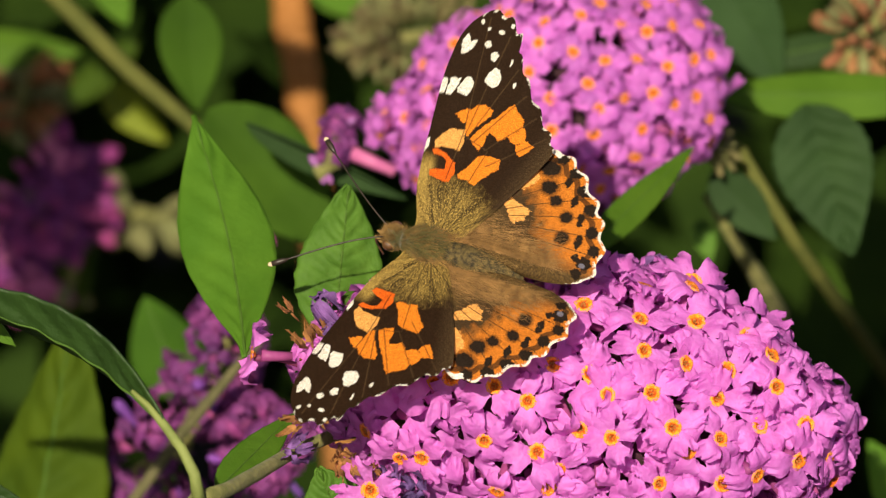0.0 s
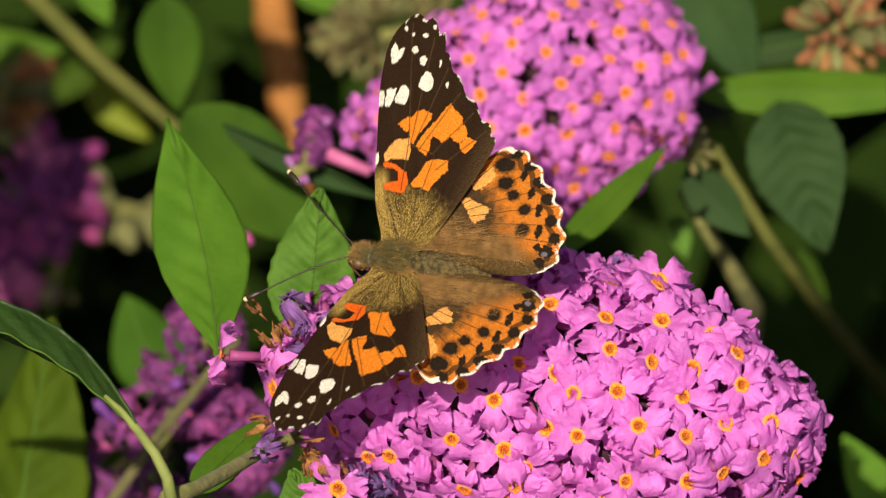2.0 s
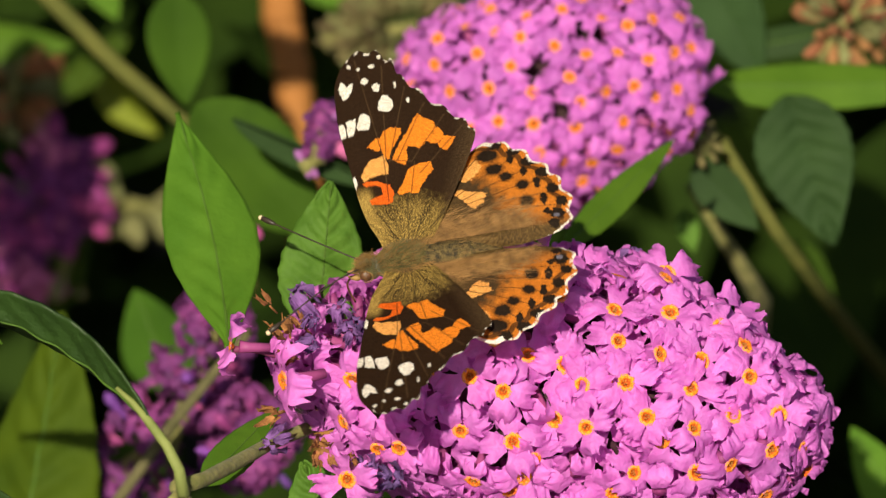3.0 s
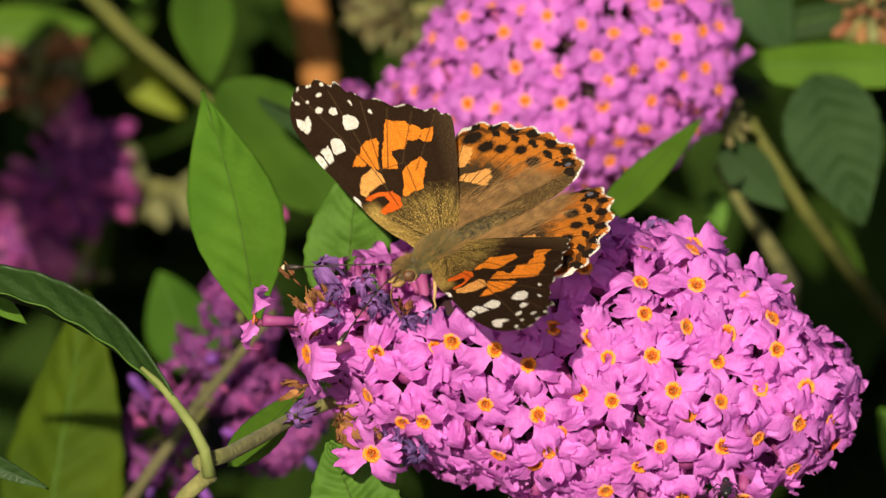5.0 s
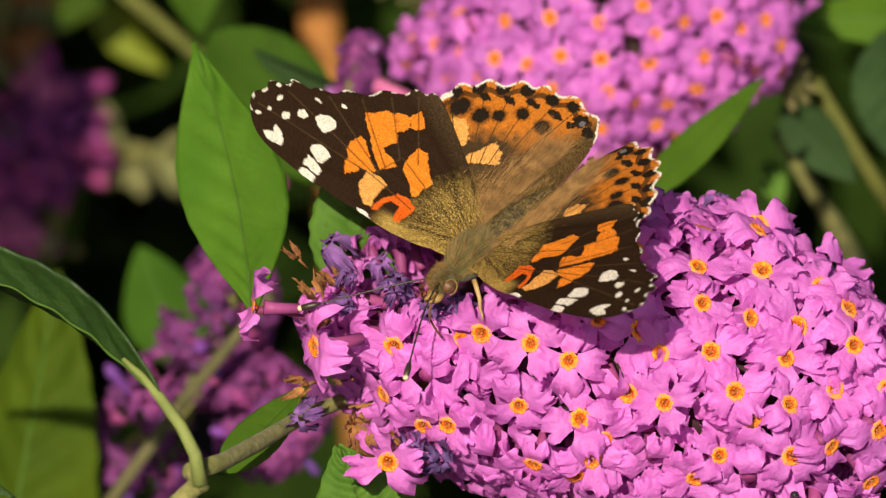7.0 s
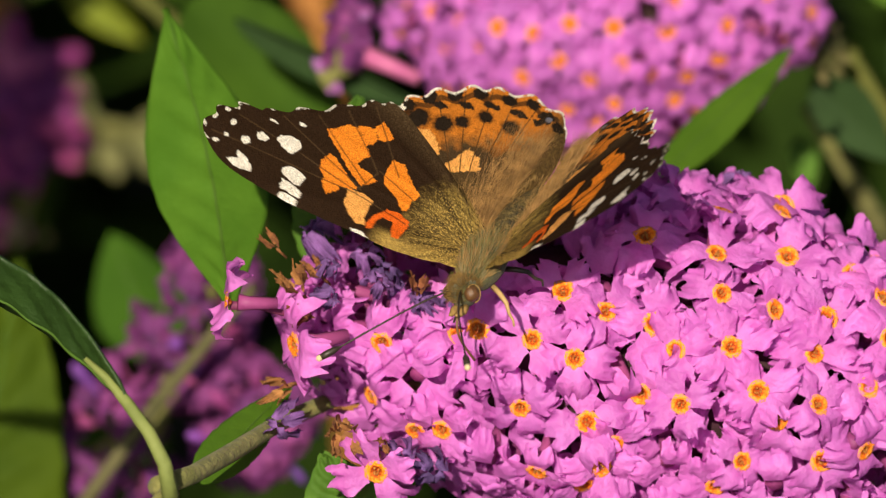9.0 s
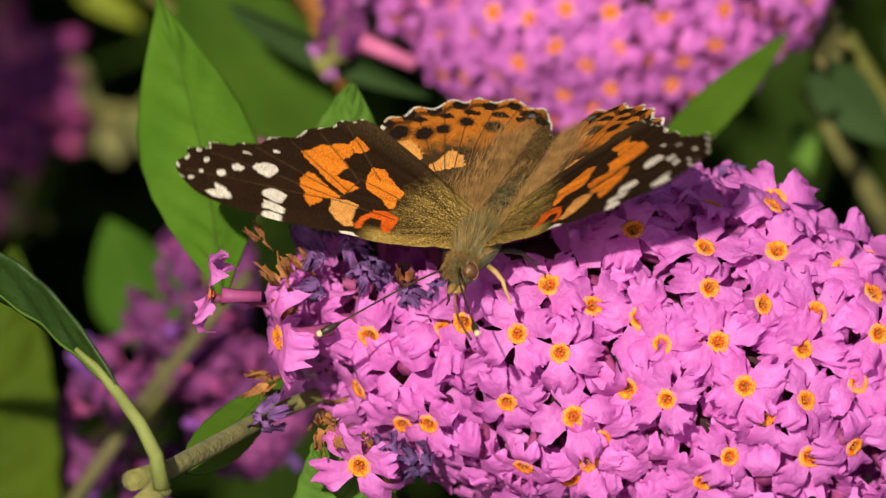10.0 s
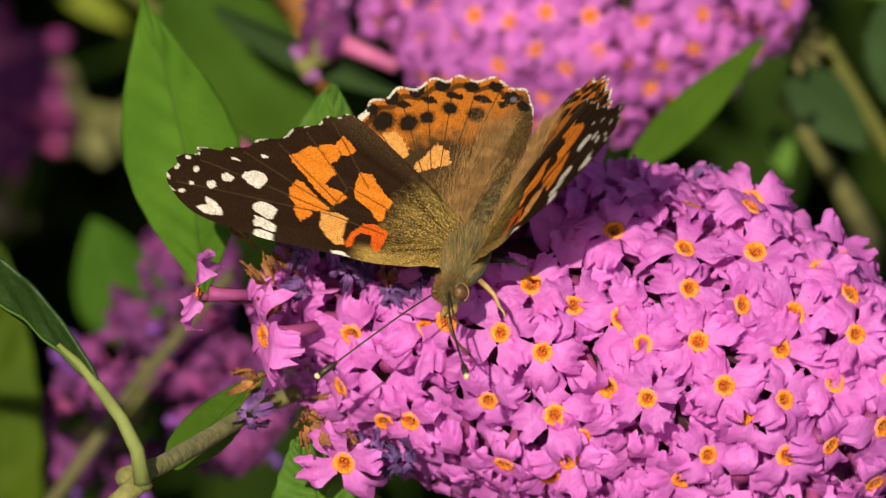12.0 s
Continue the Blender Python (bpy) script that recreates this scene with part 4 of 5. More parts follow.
# ---- foliage beyond and above ----
def foliage(name, count, seed, place, mat, label, size=(0.05, 0.09)):
    r = random.Random(seed)
    verts, faces = [], []
    for _ in range(count):
        p = place(r)
        way = Vector((r.gauss(0, 1), r.gauss(0, 1), r.gauss(-0.2, 0.7))).normalized()
        side = way.cross(Vector((r.gauss(0, 0.5), r.gauss(0, 0.5), 1))).normalized()
        up = way.cross(side)
        L = r.uniform(*size)
        W = L * r.uniform(0.13, 0.2)
        sag = r.uniform(0.0, 0.25)
        k = len(verts)
        steps = 6
        for i in range(steps + 1):
            u = i / steps
            h = W * (math.sin(math.pi * u ** 0.85) ** 0.8) + 0.0004
            c = p + way * L * u - up * sag * L * u * u
            verts += [tuple(c - side * h + up * h * 0.25), tuple(c), tuple(c + side * h + up * h * 0.25)]
        for i in range(steps):
            a = k + 3 * i
            faces += [(a, a + 1, a + 4, a + 3), (a + 1, a + 2, a + 5, a + 4)]
    me = bpy.data.meshes.new(name)
    me.from_pydata(verts, [], faces)
    me.polygons.foreach_set("use_smooth", [True] * len(me.polygons))
    me.materials.append(mat)
    return tagged(new(name, me), label, "foliage", kind="stuff")


def in_ball(r):
    """A spot in a lumpy unit ball."""
    while True:
        v = Vector((r.uniform(-1, 1), r.uniform(-1, 1), r.uniform(-1, 1)))
        if v.length < 1 + 0.25 * noise.noise(v * 2.5):
            return v


def beyond(r):
    v = in_ball(r)
    return at(24 * v.x, 18 * v.y - 1, 46 + 14 * v.z)


# out-of-view spots, chosen so the leaves block sun from the deep left
def beside(r):
    d = r.uniform(2, 20)
    down = r.uniform(-45, 40)
    near = 17.0 if down < -4 else 20.5
    return at(-near - r.uniform(0, 44) * math.sqrt(1 - (down / 46) ** 2) + 0.198 * d, down, d - 23.4)


def above(r):
    v = in_ball(r)
    return Vector((0.1 + 0.74 * v.x, 0.78 + 0.36 * v.y, 1.51 + 0.16 * v.z))


# the sun reaches these leaves; their gloom comes from the material's colour
foliage("bush_foliage", 1500, 11, beyond, LEAF_SHADE, "dense shrub foliage behind the flowers, shade put into its dark green", (0.03, 0.06))
# sun blocker out of view on the left, added to darken the background
foliage("bush_side", 1500, 13, beside, LEAF_DARK, "unseen foliage added beside the view to shade the inside of the bush", (0.04, 0.08))
# leaves above the view, added only to keep sun off what lies behind
foliage("bush_canopy", 1200, 12, above, LEAF_DARK, "unseen upper foliage added to shade the inside of the shrub", (0.06, 0.10))


# ---- butterfly ----
MM = 0.001 * 0.9709
FORE_EDGE = [(3.2, -0.5), (3.7, 2.1), (4.6, 4.4), (5.2, 6.5), (5.7, 9.4), (6.0, 12.7), (6.4, 16.3), (6.8, 20.7), (6.8, 24.3), (6.5, 27.2), (5.7, 29.3), (4.4, 31.0), (2.9, 32.1), (0.8, 31.7), (-0.9, 30.5), (-2.0, 29.3), (-2.6, 27.2), (-3.9, 25.3), (-5.6, 23.1), (-7.6, 20.9), (-9.6, 18.8), (-11.0, 17.2), (-11.8, 15.8), (-11.0, 13.4), (-7.8, 7.5), (-4.1, 1.4), (-2.2, -0.6)]
HIND_EDGE = [(-0.8, 2.5), (-3.9, 8.8), (-8.1, 14.2), (-10.9, 16.4), (-13.0, 16.4), (-14.9, 15.5), (-16.6, 14.2), (-18.3, 12.4), (-20.0, 10.7), (-21.0, 9.2), (-22.0, 7.1), (-22.8, 4.8), (-22.8, 2.4), (-22.1, 0.6), (-20.3, -0.4), (-17.3, -1.2), (-13.5, -1.4), (-9.3, -1.1), (-4.5, -1.0), (-1.4, -0.8)]
ORANGE, PALE, RED = (0.83, 0.245, 0.020), (0.82, 0.39, 0.10), (0.76, 0.13, 0.011)
WHITE, BROWN_DARK, GOLD = (0.82, 0.79, 0.70), (0.026, 0.0130, 0.0058), (0.50, 0.34, 0.085)
BLACK, TAWNY, SMOKE = (0.020, 0.013, 0.008), (0.38, 0.17, 0.040), (0.062, 0.038, 0.017)

# the pale marks of the forewing, in millimetres from the hinge: back to front, then outwards
FORE_WHITE = [
    (WHITE, [(6.0, 27.0), (5.5, 27.9), (4.8, 27.0), (3.9, 27.4), (4.2, 26.2), (4.8, 25.3), (5.5, 25.0), (5.9, 26.1)]),
    (WHITE, [(6.8, 21.1), (6.0, 21.2), (5.9, 20.2), (5.9, 19.1), (6.7, 19.0), (6.9, 20.1)]),
    (WHITE, [(5.7, 21.5), (4.3, 21.7), (4.4, 20.5), (4.9, 19.1), (5.7, 19.1), (5.7, 20.3)]),
    (WHITE, [(3.8, 22.0), (3.1, 22.3), (2.4, 21.7), (2.3, 20.7), (2.8, 19.6), (4.1, 19.8), (4.4, 20.1), (4.0, 21.1)]),
    (WHITE, [(6.1, 12.4), (5.6, 12.7), (5.4, 11.7), (5.7, 10.5)]),
    (WHITE, [(1.0, 22.4), (0.8, 23.4), (0.2, 24.4), (-0.6, 24.4), (-1.1, 23.4), (-1.1, 22.4), (-0.5, 21.7), (0.9, 22.1)]),
]
FORE_BAND = [
    (ORANGE, [(3.2, 16.9), (2.5, 17.5), (1.7, 18.1), (1.4, 17.6), (1.7, 16.4), (1.8, 16.0), (2.5, 16.5)]),
    (ORANGE, [(1.4, 17.8), (0.6, 18.8), (-0.3, 19.1), (-1.6, 18.7), (-1.6, 18.1), (-0.6, 16.7), (0.2, 15.5), (0.5, 14.4), (1.1, 14.9), (1.4, 16.3)]),
    (ORANGE, [(0.1, 14.2), (-0.6, 15.6), (-1.6, 17.0), (-2.7, 18.3), (-3.7, 19.9), (-4.3, 20.5), (-4.9, 19.7), (-6.3, 18.8), (-6.5, 17.7), (-5.4, 16.4), (-4.6, 15.5), (-3.8, 14.9), (-3.2, 15.4), (-2.3, 15.7), (-1.9, 15.2), (-2.1, 14.2), (-1.6, 13.0), (-0.6, 13.5)]),
    (ORANGE, [(-5.1, 16.0), (-6.7, 17.7), (-7.2, 17.0), (-7.3, 16.1), (-6.4, 15.3), (-5.5, 15.5)]),
    (ORANGE, [(-6.5, 15.0), (-7.4, 16.0), (-8.8, 15.6), (-8.2, 14.7), (-7.5, 13.9), (-6.7, 14.4)]),
]
FORE_CELL = [
    (PALE, [(4.7, 12.5), (4.1, 13.6), (3.2, 14.6), (1.3, 15.0), (0.9, 13.6), (1.1, 12.2), (2.3, 12.3), (3.6, 12.1), (4.4, 11.6)]),
    (RED, [(4.7, 11.2), (3.9, 11.4), (2.7, 11.2), (1.1, 10.3), (0.8, 9.1), (1.1, 7.7), (2.3, 7.7), (3.8, 7.9), (4.1, 8.6), (3.2, 9.0), (2.3, 9.3), (2.4, 10.3), (3.2, 10.7), (4.2, 10.7)]),
    (ORANGE, [(0.1, 9.0), (-1.0, 10.4), (-1.6, 11.8), (-2.4, 12.4), (-3.7, 12.6), (-5.0, 12.5), (-5.1, 11.3), (-4.3, 10.5), (-3.3, 9.4), (-2.6, 8.3), (-1.4, 8.7), (-0.3, 8.6)]),
]
FORE_SPOTS = [(WHITE, 2.3, 27.2, 0.6, 0.55), (WHITE, 0.8, 25.9, 0.6, 0.7), (WHITE, 1.0, 29.3, 0.5, 0.35), (WHITE, 2.9, 29.3, 0.28, 0.28), (WHITE, 4.1, 30.0, 0.3, 0.35), (WHITE, 1.4, 31.4, 0.35, 0.35), (WHITE, -0.2, 30.6, 0.25, 0.4), (WHITE, -1.8, 25.7, 0.2, 0.55), (WHITE, -3.3, 22.9, 0.2, 0.5)]
HIND_PATCHES = [
    (PALE, [(-6.9, 7.8), (-7.7, 8.4), (-9.4, 7.8), (-11.4, 7.3), (-10.9, 6.0), (-9.7, 5.1), (-9.0, 5.4), (-8.2, 6.7)]),
    (PALE, [(-7.9, 10.8), (-9.9, 13.1), (-10.8, 11.8), (-9.7, 10.7), (-8.9, 9.8), (-8.3, 10.0)]),
]
HIND_EYES = [(-11.8, 13.8, 1.7, 1.3), (-12.7, 11.2, 1.35, 1.15), (-14.2, 9.7, 1.0, 0.85), (-16.4, 7.9, 0.95, 0.95), (-16.9, 5.0, 1.1, 1.05)]
HIND_BARS = [(-14.9, 12.7, 0.5, 0.9), (-16.7, 10.4, 0.5, 0.9), (-18.4, 8.1, 0.5, 0.95), (-19.2, 5.2, 0.55, 1.0), (-19.5, 3.0, 0.5, 0.6),
             (-12.9, 15.6, 0.9, 0.75), (-15.4, 14.2, 1.0, 0.75), (-17.4, 12.1, 1.05, 0.8), (-19.3, 9.9, 1.0, 0.85), (-20.5, 7.0, 0.9, 0.85), (-21.6, 4.6, 0.8, 0.8), (-20.9, 2.6, 1.0, 0.95), (-20.4, 0.9, 0.8, 0.7)]


def inside(poly, x, y):
    hit = False
    j = len(poly) - 1
    for i in range(len(poly)):
        (xi, yi), (xj, yj) = poly[i], poly[j]
        if (yi > y) != (yj > y) and x < (xj - xi) * (y - yi) / (yj - yi) + xi:
            hit = not hit
        j = i
    return hit


def grown(patches, by):
    """The patches, each a little larger round its middle."""
    out = []
    for c, poly in patches:
        mb, ms = sum(p[0] for p in poly) / len(poly), sum(p[1] for p in poly) / len(poly)
        big = []
        for pb, ps in poly:
            r = math.hypot(pb - mb, ps - ms)
            big.append((mb + (pb - mb) * (1 + by / r), ms + (ps - ms) * (1 + by / r)))
        out.append((c, big))
    return out


FORE_PATCHES = FORE_WHITE + grown(FORE_BAND[:2], 0.12) + FORE_BAND[2:3] + grown(FORE_BAND[3:] + FORE_CELL, 0.12)
HIND_PATCHES = grown(HIND_PATCHES[:1], 0.1) + grown(HIND_PATCHES[1:], 0.35)


def smooth_edge(points, n, scallop, first, last):
    """A closed, rounded outline through the points, with scallops on the outer margin."""
    pts = [Vector((*p, 0)) for p in points]
    m = len(pts)
    out = []
    for k in range(n):
        u = k / (n - 1) * (m - 1)
        i = min(int(u), m - 2)
        f = u - i
        p0, p1, p2, p3 = pts[max(i - 1, 0)], pts[i], pts[i + 1], pts[min(i + 2, m - 1)]
        c = 0.5 * (2 * p1 + (p2 - p0) * f + (2 * p0 - 5 * p1 + 4 * p2 - p3) * f * f + (3 * p1 - p0 - 3 * p2 + p3) * f ** 3)
        if first < u < last:
            c *= 1 + scallop * math.cos(2 * math.pi * (u - first) / ((last - first) / 7)) * min(1, (u - first), (last - u))
        out.append(c)
    return out


def blend(a, b, k):
    return tuple(x + (y - x) * k for x, y in zip(a, b))


FORE_VEINS = [(1.3, 14.4, 3.2, 30.9), (1.0, 14.2, -0.4, 29.3), (0.6, 13.8, -3.1, 25.2), (-0.4, 13.7, -5.5, 22.1), (-2.5, 13.3, -8.0, 19.6), (-3.3, 11.1, -10.3, 17.3), (-0.4, 3.2, -2.9, 13.3), (1.7, 3.2, 1.3, 14.4), (1.3, 14.4, -2.5, 13.3)]
HIND_VEINS = [(-5.0, 7.2, -11.9, 15.5), (-6.1, 6.6, -16.3, 13.8), (-6.6, 6.0, -18.7, 11.5), (-7.1, 5.4, -20.4, 9.0), (-7.1, 4.5, -21.6, 6.5), (-7.1, 3.5, -22.1, 4.0)]


BASE_VEINS = [(0.3, 0.5, 1.9, 9.5), (-0.2, 0.6, -1.4, 9.5), (-0.8, 0.4, -4.6, 8.6), (0.8, 0.4, 4.0, 9.0)]


def on_vein(veins, b, s, half):
    for b0, s0, b1, s1 in veins:
        k = ((b - b0) * (b1 - b0) + (s - s0) * (s1 - s0)) / ((b1 - b0) ** 2 + (s1 - s0) ** 2)
        if 0 < k < 1 and math.hypot(b - b0 - k * (b1 - b0), s - s0 - k * (s1 - s0)) < half:
            return True
    return False


def fore_colour(b, s, u, margin):
    jit = 0.12 * noise.noise(Vector((b * 2.2, s * 2.2, 0))) + 0.07 * noise.noise(Vector((b * 6, s * 6, 3)))
    jb, js = b + jit, s + 0.14 * noise.noise(Vector((b * 2.4, s * 2.4, 9))) + 0.10 * noise.noise(Vector((b * 9, s * 3, 5)))
    if margin and u > 0.990 + 0.01 * noise.noise(Vector((b * 7, s * 7, 18))) and noise.noise(Vector((b * 1.3, s * 1.3, 2))) > 0.08:
        return blend(WHITE, SMOKE, 0.25)
    for c, b0, s0, rb, rs in FORE_SPOTS:
        if ((jb - b0) / rb) ** 2 + ((js - s0) / rs) ** 2 < 0.8:
            return c
    vein = 0.65 if math.hypot(b, s) > 8 and on_vein(FORE_VEINS, b, s, 0.09) else 0.0
    for c, poly in FORE_PATCHES:
        if inside(poly, jb, js):
            return blend(blend(c, TAWNY, 0.18 * max(0, noise.noise(Vector((b * 3, s * 0.7, 1))))), BLACK, 0.0 if c == WHITE else vein)
    if s > 9 and on_vein(FORE_VEINS, b, s, 0.09):
        return (0.062, 0.036, 0.016)
    root = math.hypot(b, s)
    k = min(1, max(0, (9.5 - root) / 3.5 + 0.5 * noise.noise(Vector((b * 1.5, s * 1.5, 7)))))
    ang = math.atan2(s, b)
    streak = 0.22 + 0.45 * noise.noise(Vector((ang * 9, root * 0.25, 14))) + 0.25 * noise.noise(Vector((ang * 30, root * 0.5, 17)))
    speck = noise.noise(Vector((b * 5.5, s * 5.5, 19))) + 0.6 * noise.noise(Vector((b * 12, s * 12, 21)))
    rim = min(1, max(0, (b - 2.2 - 0.10 * s) / 1.2)) if s < 11 else 0
    k = max(k, rim * min(1, (11 - s) / 2)) if rim else k
    c = blend(BROWN_DARK, blend((0.052, 0.036, 0.014), GOLD, min(1.0, max(0.0, streak + (0.75 if speck > 0.22 else 0.0) + 0.35 * rim))), k)
    if root < 9 and on_vein(BASE_VEINS, b, s, 0.14):
        c = blend(c, BLACK, 0.4)
    back = min(1, max(0, (-b - 3.0 - 0.35 * s) / 3.0))
    return blend(c, (0.105, 0.070, 0.034) if noise.noise(Vector((b * 5, s * 5, 33))) > 0.2 else SMOKE, back * 0.8)


def hind_colour(b, s, u, margin):
    jb = b + 0.25 * noise.noise(Vector((b * 2.2, s * 2.2, 20))) + 0.18 * noise.noise(Vector((b * 6, s * 6, 23)))
    js = s + 0.25 * noise.noise(Vector((b * 2.2, s * 2.2, 29))) + 0.18 * noise.noise(Vector((b * 6, s * 6, 25)))
    if margin and u > 0.981 + 0.012 * noise.noise(Vector((b * 7, s * 7, 16))) and noise.noise(Vector((b * 1.5, s * 1.5, 12))) > -0.2:
        return WHITE
    if margin and 0.955 < u and b > -12.5 and s > 12:
        return WHITE
    if ((b + 20.8) / 0.45) ** 2 + ((s - 2.2) / 0.35) ** 2 < 1:
        return (0.15, 0.15, 0.19)
    for b0, s0, rb, rs in HIND_BARS:
        if ((jb - b0) / rb) ** 2 + ((js - s0) / rs) ** 2 < 1:
            return BLACK
    dusk = 0.0
    for b0, s0, rb, rs in HIND_EYES:
        q = math.sqrt(((jb - b0) / rb) ** 2 + ((js - s0) / rs) ** 2)
        if q < 0.8:
            return BLACK
        dusk = max(dusk, 1 - (q - 0.8) / 0.45)
    if math.hypot(b, s) > 10 and on_vein(HIND_VEINS, b, s, 0.06):
        return blend(BLACK, TAWNY, 0.15)
    for c, poly in HIND_PATCHES:
        if inside(poly, jb, js):
            return blend(c, SMOKE, max(0, dusk))
    root = math.hypot(b, s - 1)
    k = min(1, max(0, (root - 13.0 + 0.12 * max(0, s - 6) + 1.5 * noise.noise(Vector((jb, js, 4)))) / 3.0))
    k *= min(1, max(0, (s - 0.5) / 2.5))
    band = min(1, max(0, 1.6 - abs(root - 11.4) / 2.3)) * min(1, max(0, (s - 2.5) / 2))
    c = blend(blend(blend((0.135, 0.085, 0.028), SMOKE, 0.4 + noise.noise(Vector((b * 4, s * 4, 31)))), SMOKE, band), (0.68, 0.215, 0.020), k * 0.82)
    if margin and 0.90 < u < 0.945 and k > 0.3:
        c = blend(c, BLACK, 0.8)
    if s > 8 and b > -7.5:
        c = blend(c, SMOKE, 0.75)
    return blend(c, BLACK, max(0, dusk) * 0.85)


def wing(name, edge, colour, side, first, last, parent, label):
    """A wing blade with its scale pattern, cambered, with raised veins. side: 1 left, -1 right."""
    n, m = 440, 200
    rim = smooth_edge(edge, n, 0.016, first, last)
    root = Vector((0.0, 0.0, 0)) if first > 8 else Vector((-1.8, 0.6, 0))
    verts, cols, faces = [], [], []
    count = len(edge) - 1
    for i, p in enumerate(rim):
        pos = i / (n - 1) * count
        on_margin = first - 1 < pos < last + 0.3
        for j in range(m + 1):
            u = j / m
            c = root + (p - root) * u
            ang = math.atan2(c.x + 2, c.y + 1)
            ridge = 0.10 * abs(math.sin(ang * 14)) ** 6 * min(1, u * 3)
            z = 0.55 * math.sin(u * math.pi * 0.55) - 0.25 * u * u - (0.0 if first > 8 else 1.25) * u ** 4 + ridge + 0.10 * noise.noise(Vector((c.x * 0.3, c.y * 0.3, 8)))
            verts.append((c.x * MM, side * c.y * MM, z * MM))
            grain = 1 + 0.22 * noise.noise(Vector((c.x * 7, c.y * 7, 1))) + 0.16 * noise.noise(Vector((c.x * 1.2, c.y * 9, 4)))
            cols.append((*(v * grain for v in colour(c.x, c.y, u, on_margin)), 1))
    for i in range(n - 1):
        for j in range(m):
            a, b = i * (m + 1) + j, (i + 1) * (m + 1) + j
            f = (a, a + 1, b + 1, b)
            faces.append(f if side < 0 else f[::-1])
    me = bpy.data.meshes.new(name)
    me.from_pydata(verts, [], faces)
    layer = me.color_attributes.new("scales", "FLOAT_COLOR", "POINT")
    layer.data.foreach_set("color", np.array(cols, dtype=np.float32).ravel())
    me.polygons.foreach_set("use_smooth", [True] * len(me.polygons))
    me.materials.append(WING)
    ob = new(name, me)
    ob.parent = parent
    ob["label"] = label
    return ob


def hairs(name, parent, mat, count, seed, place, length, label, width=0.017):
    """A coat of fine hairs; place(rng) gives root and way in millimetres."""
    rng = random.Random(seed)
    verts, faces = [], []
    for _ in range(count):
        p, d = place(rng)
        L = length * rng.uniform(0.5, 1.3)
        side = d.cross(Vector((rng.gauss(0, 1), rng.gauss(0, 1), rng.gauss(0, 1)))).normalized() * width
        bendy = Vector((rng.gauss(0, 0.15), rng.gauss(0, 0.15), rng.gauss(0, 0.15)))
        k = len(verts)
        for q, w in ((0, 1.0), (0.55, 0.7)):
            c = p + (d + bendy * q) * L * q
            verts += [tuple((c - side * w) * MM), tuple((c + side * w) * MM)]
        verts.append(tuple((p + (d + bendy) * L) * MM))
        faces += [(k, k + 1, k + 3, k + 2), (k + 2, k + 3, k + 4)]
    me = bpy.data.meshes.new(name)
    me.from_pydata(verts, [], faces)
    me.materials.append(mat)
    ob = new(name, me)
    ob.parent = parent
    ob["label"] = label
    ob["kind"] = "stuff"
    return ob


def lump(bm, centre, radii, seed, rough=0.05, sub=4):
    res = bmesh.ops.create_icosphere(bm, subdivisions=sub, radius=1.0)
    for v in res["verts"]:
        d = v.co.copy()
        k = 1 + rough * noise.noise(d * 3 + Vector((seed, 0, 0)))
        v.co = (Vector(centre) + Vector((d.x * radii[0], d.y * radii[1], d.z * radii[2])) * k) * MM


butterfly = empty("butterfly", BUTTERFLY_ROWS[0][1], "orange, black and white butterfly with spread wings on the flower head", "butterfly")
bm = bmesh.new()
lump(bm, (1.2, 0, 0.4), (3.9, 2.4, 2.2), 1)
thorax = part("thorax", bm, FUR, butterfly, "olive furry thorax")
bm = bmesh.new()
ax, ar = [], []
for k in range(49):
    u = k / 48
    ax.append(Vector((-2.0 - 11.2 * u, 0, 0.1 - 1.2 * u * u)) * MM)
    ar.append((2.05 * math.sin(math.pi * (0.30 + 0.66 * u)) ** 0.8 * (1 + 0.05 * abs(math.sin(u * math.pi * 8)))) * MM)
tube_into(bm, ax, ar, 24)
abdomen = part("abdomen", bm, ABDOMEN, butterfly, "speckled olive and dark banded abdomen")
bm = bmesh.new()
lump(bm, (5.6, 0, 0.30), (1.75, 1.75, 1.6), 3)
head = part("head", bm, FUR, butterfly, "furry head")
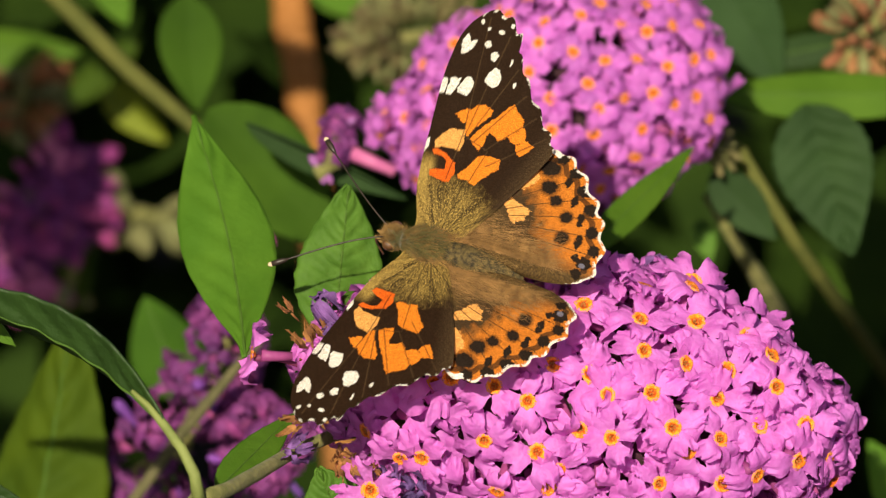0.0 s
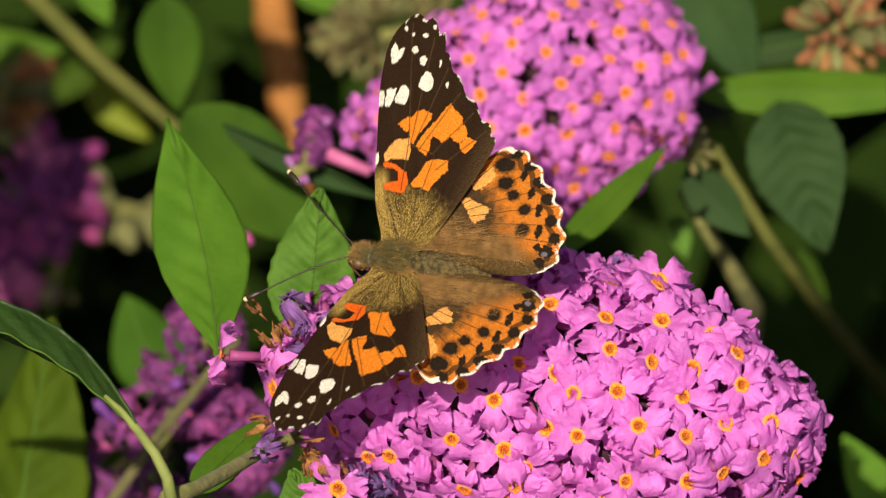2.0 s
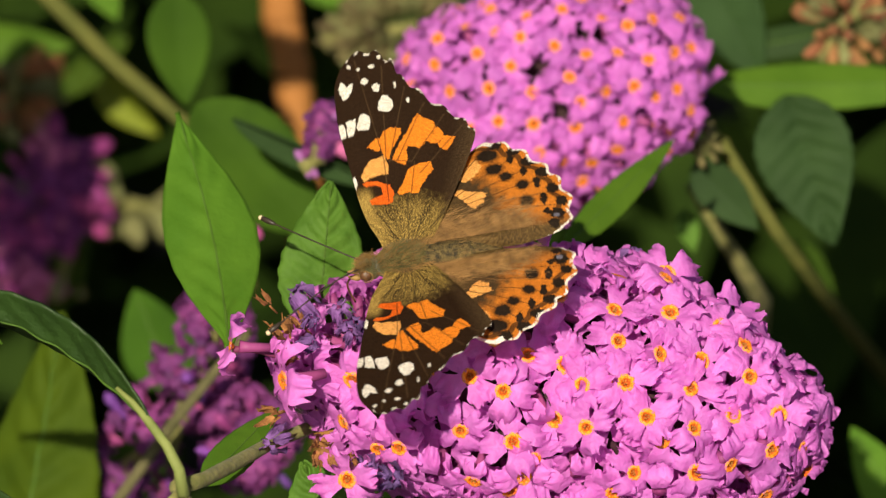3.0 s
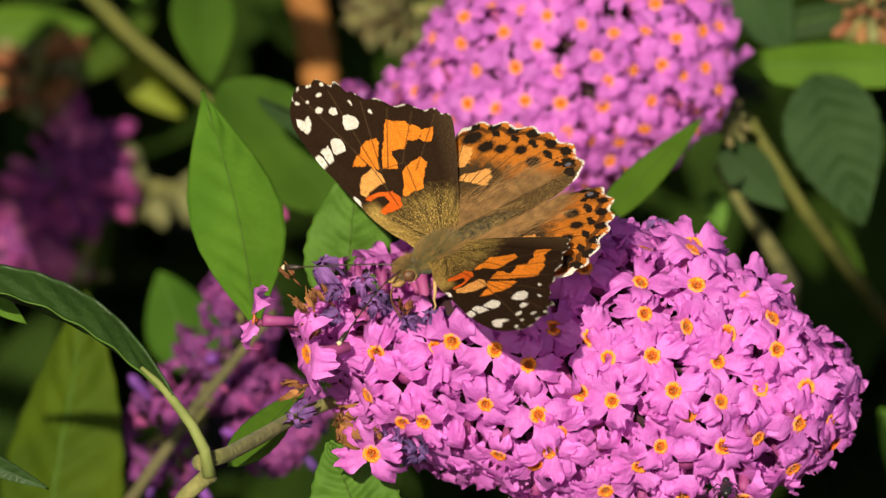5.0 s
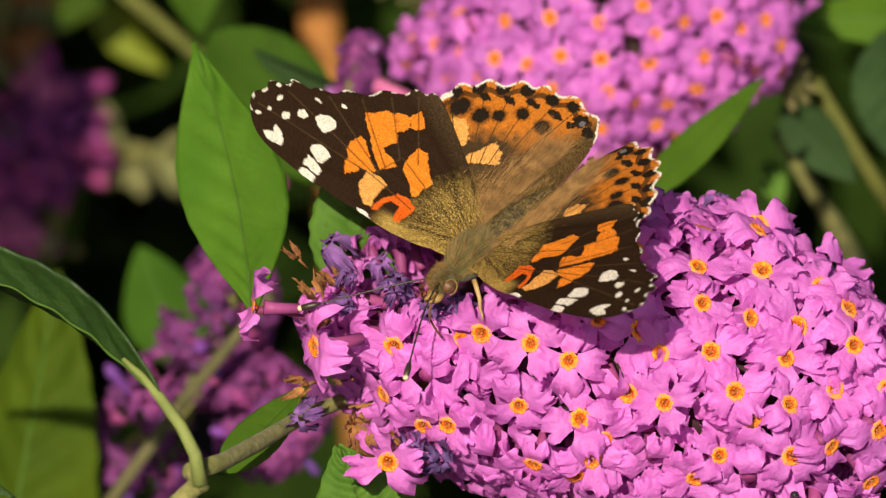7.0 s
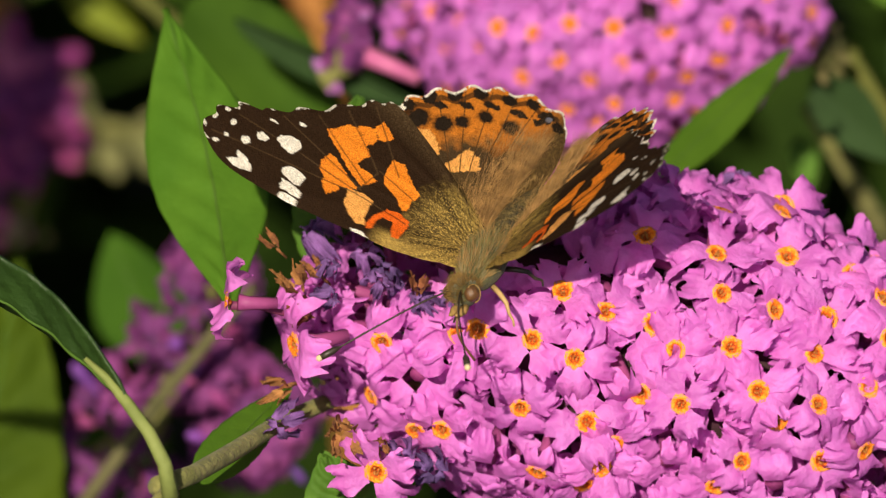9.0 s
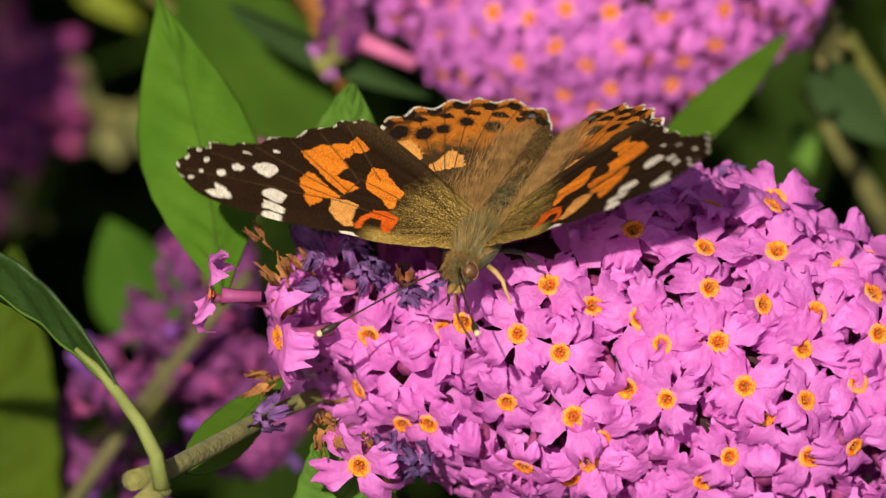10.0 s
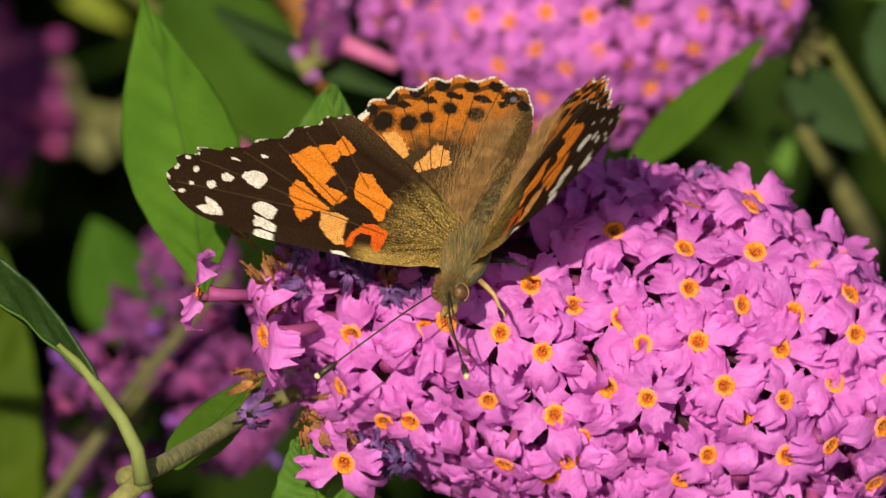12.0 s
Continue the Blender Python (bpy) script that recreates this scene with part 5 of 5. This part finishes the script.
for s in (1, -1):
    bm = bmesh.new()
    lump(bm, (6.15, s * 1.40, 0.60), (0.90, 0.80, 0.90), 5 + s, 0.0, 3)
    part("eye", bm, EYE, head, "brown compound eye")
    bm = bmesh.new()
    tube_into(bm, [Vector((6.15 + 0.98 * math.cos(0.35 * k), s * (1.65 + 0.22 * math.cos(0.35 * k + 2.0)), 0.60 + 0.97 * math.sin(0.35 * k))) * MM for k in range(4, 16)], 0.00007, 6)
    part("eye_ring", bm, HAIR, head, "tawny eye rim")
    bm = bmesh.new()
    tube_into(bm, [(x * MM, s * y * MM, z * MM) for x, y, z in ((6.9, 0.5, -0.6), (7.7, 0.6, -0.7), (8.3, 0.5, -0.6), (8.8, 0.4, -0.3))], [0.00042, 0.00045, 0.00030, 0.0001], 8)
    part("palp", bm, HAIR, head, "pale hairy palp")
    base, tip = Vector((6.7, s * 0.7, 1.4)), Vector((19.5, s * 9.5, 2.6))
    pts = curve_points(base, base + Vector((4, s * 2.0, 1.4)), tip - Vector((4, s * 3, 0.2)), tip, 22)
    bm = bmesh.new()
    tube_into(bm, [p * MM for p in pts[:21]], [0.000095 + 0.000025 * (i % 2) for i in range(21)], 6)
    antenna = part("antenna", bm, CHITIN, head, "thin dark antenna with pale rings")
    bm = bmesh.new()
    tube_into(bm, [p * MM for p in pts[19:22]] + [(tip + (tip - pts[-2]) * 0.4) * MM], [0.00014, 0.00034, 0.00040, 0.00034], 8)
    part("club", bm, CHITIN, antenna, "black antenna club")
    bm = bmesh.new()
    q = tip + (tip - pts[-2]) * 0.4
    tube_into(bm, [q * MM, (q + (tip - pts[-2]) * 0.45) * MM, (q + (tip - pts[-2]) * 0.75) * MM], [0.00035, 0.00036, 0.00016], 8)
    part("club_tip", bm, CREAM, antenna, "cream antenna tip")
    for x0, x1, x2, mat, tone in ((3.6, 4.6, 5.4, CHITIN_PALE if s > 0 else CHITIN, "thin tan leg" if s > 0 else "thin dark leg"), (0.8, -0.4, -1.2, CHITIN, "thin dark leg")):
        bm = bmesh.new()
        pts = [(x0 - 1.0, s * 1.2, -1.4), ((x0 + x1) / 2 - 0.8, s * 2.4, -1.8), (x1 - 0.7, s * 3.3, -2.5), ((x1 + x2) / 2 - 0.5, s * 3.6, -3.5), (x2 - 0.8, s * 3.8, -4.4), (x2 - 0.3, s * 4.0, -4.8)]
        tube_into(bm, [Vector(p) * MM for p in pts], [0.00034, 0.00030, 0.00026, 0.00018, 0.00014, 0.0001], 7)
        part("leg", bm, mat, butterfly, tone)
bm = bmesh.new()
tube_into(bm, [p * MM for p in curve_points((7.8, 0, -0.8), (10.0, 0.2, -1.6), (9.4, 0.1, -4.0), (9.0, 0.4, -6.4), 12)], 0.00014, 7)
part("proboscis", bm, PROBOSCIS, head, "thin dark proboscis reaching into a floret")


def thorax_root(rng):
    d = Vector((rng.gauss(0, 1), rng.gauss(0, 1), abs(rng.gauss(0, 1)))).normalized()
    while abs(d.y) < 0.5 and -0.6 < d.x < 0.65 and rng.random() < 0.12:
        d = Vector((rng.gauss(0, 1), rng.gauss(0, 1), abs(rng.gauss(0, 1)))).normalized()
    p = Vector((1.2 + d.x * 3.9, d.y * 2.4, 0.4 + d.z * 2.2))
    return p, (d * 0.5 + Vector((-0.9, 0, 0.15))).normalized()


def abdomen_root(rng):
    a = rng.uniform(0.15, math.pi - 0.15)
    x = rng.uniform(-12.5, -2.2)
    r = 2.0 * math.sin(math.pi * (0.30 + 0.62 * (-x - 3) / 11.6)) ** 0.8
    return Vector((x, r * math.cos(a), r * math.sin(a) * 0.95)), Vector((-1, math.cos(a) * 0.4, 0.25)).normalized()


def head_root(rng):
    d = Vector((rng.gauss(0, 1), rng.gauss(0, 1), abs(rng.gauss(0, 1)))).normalized()
    if abs(d.y) > 0.6 and d.x > -0.3:
        d = Vector((d.x, d.y * 0.4, d.z + 0.3)).normalized()
    p = Vector((5.6 + d.x * 1.75, d.y * 1.75, 0.3 + d.z * 1.6))
    return p, (d * 0.7 + Vector((0.2, 0, 0.3))).normalized()


cam.data.dof.focus_object = butterfly
hairs("fur_coat", head, HAIR, 2000, 5, head_root, 0.8, "tawny hair on the head")
hairs("fur_coat", thorax, HAIR_OLIVE, 3000, 3, thorax_root, 1.3, "olive hair on the thorax", 0.03)
hairs("blond_fur", thorax, HAIR_BLOND, 1100, 9, thorax_root, 1.6, "blond hair tips on the thorax", 0.026)
hairs("fur_coat", abdomen, HAIR, 900, 4, abdomen_root, 0.7, "short hair on the abdomen")


def flank_root(rng):
    side = 1 if rng.random() < 0.5 else -1
    p = Vector((rng.uniform(-2.6, 2.6), side * rng.uniform(1.5, 2.3), rng.uniform(0.7, 1.7)))
    return p, Vector((-1, side * rng.uniform(-0.05, 0.30), rng.uniform(0.0, 0.25))).normalized()


hairs("flank_hair", thorax, HAIR_BLOND, 900, 8, flank_root, 2.6, "blond hair beside the wing hinges")
WINGS = {}
for s, nm in ((1, "left"), (-1, "right")):
    h = wing("hindwing", HIND_EDGE, hind_colour, s, 3, 14, butterfly, "orange hindwing with black eyespots and scalloped white edge")
    f = wing("forewing", FORE_EDGE, fore_colour, s, 12, 22, butterfly, "dark forewing with orange patches and white spots")
    WINGS[nm] = (f, h, s)

    def wing_root(rng, s=s):
        x = rng.uniform(-16, -1.5)
        y = rng.uniform(0.5, 1.0) + max(0, rng.gauss(0.5, 1.6))
        d = Vector((-1, s * rng.uniform(-0.12, 0.42), 0.10)).normalized()
        return Vector((x, s * y, 0.35)), d

    hairs("wing_hair", h, HAIR_BLOND, 2600, 30 + s, wing_root, 3.4, "long tawny hair along the inner edge")


def motions():
    """The head of florets sways, the butterfly turns about on it and beats its wings."""
    walk(front_head, SWAY_ROWS)
    walk(beetle, [(t, m @ Matrix.Translation(BEETLE_AT - PIVOT)) for t, m in SWAY_ROWS])
    walk(butterfly, [(t, m) for t, m, _ in BUTTERFLY_ROWS])
    for nm, (f, h, s) in WINGS.items():
        fore_rows, hind_rows = [], []
        for t, _, (right, left, sweep_right, sweep_left, hind) in BUTTERFLY_ROWS:
            lift = left if s > 0 else right
            sweep = sweep_left if s > 0 else sweep_right
            hinge = Matrix.Translation((0, s * 1.5 * MM, 1.0 * MM))
            fore_rows.append((t, hinge @ Matrix.Rotation(radians(lift) * s, 4, "X") @ Matrix.Rotation(-radians(sweep) * s, 4, "Z")))
            hind_rows.append((t, hinge @ Matrix.Translation((0, 0, -0.25 * MM)) @ Matrix.Rotation(radians(lift + hind) * s, 4, "X")))
        walk(f, fore_rows)
        walk(h, hind_rows)


motions()
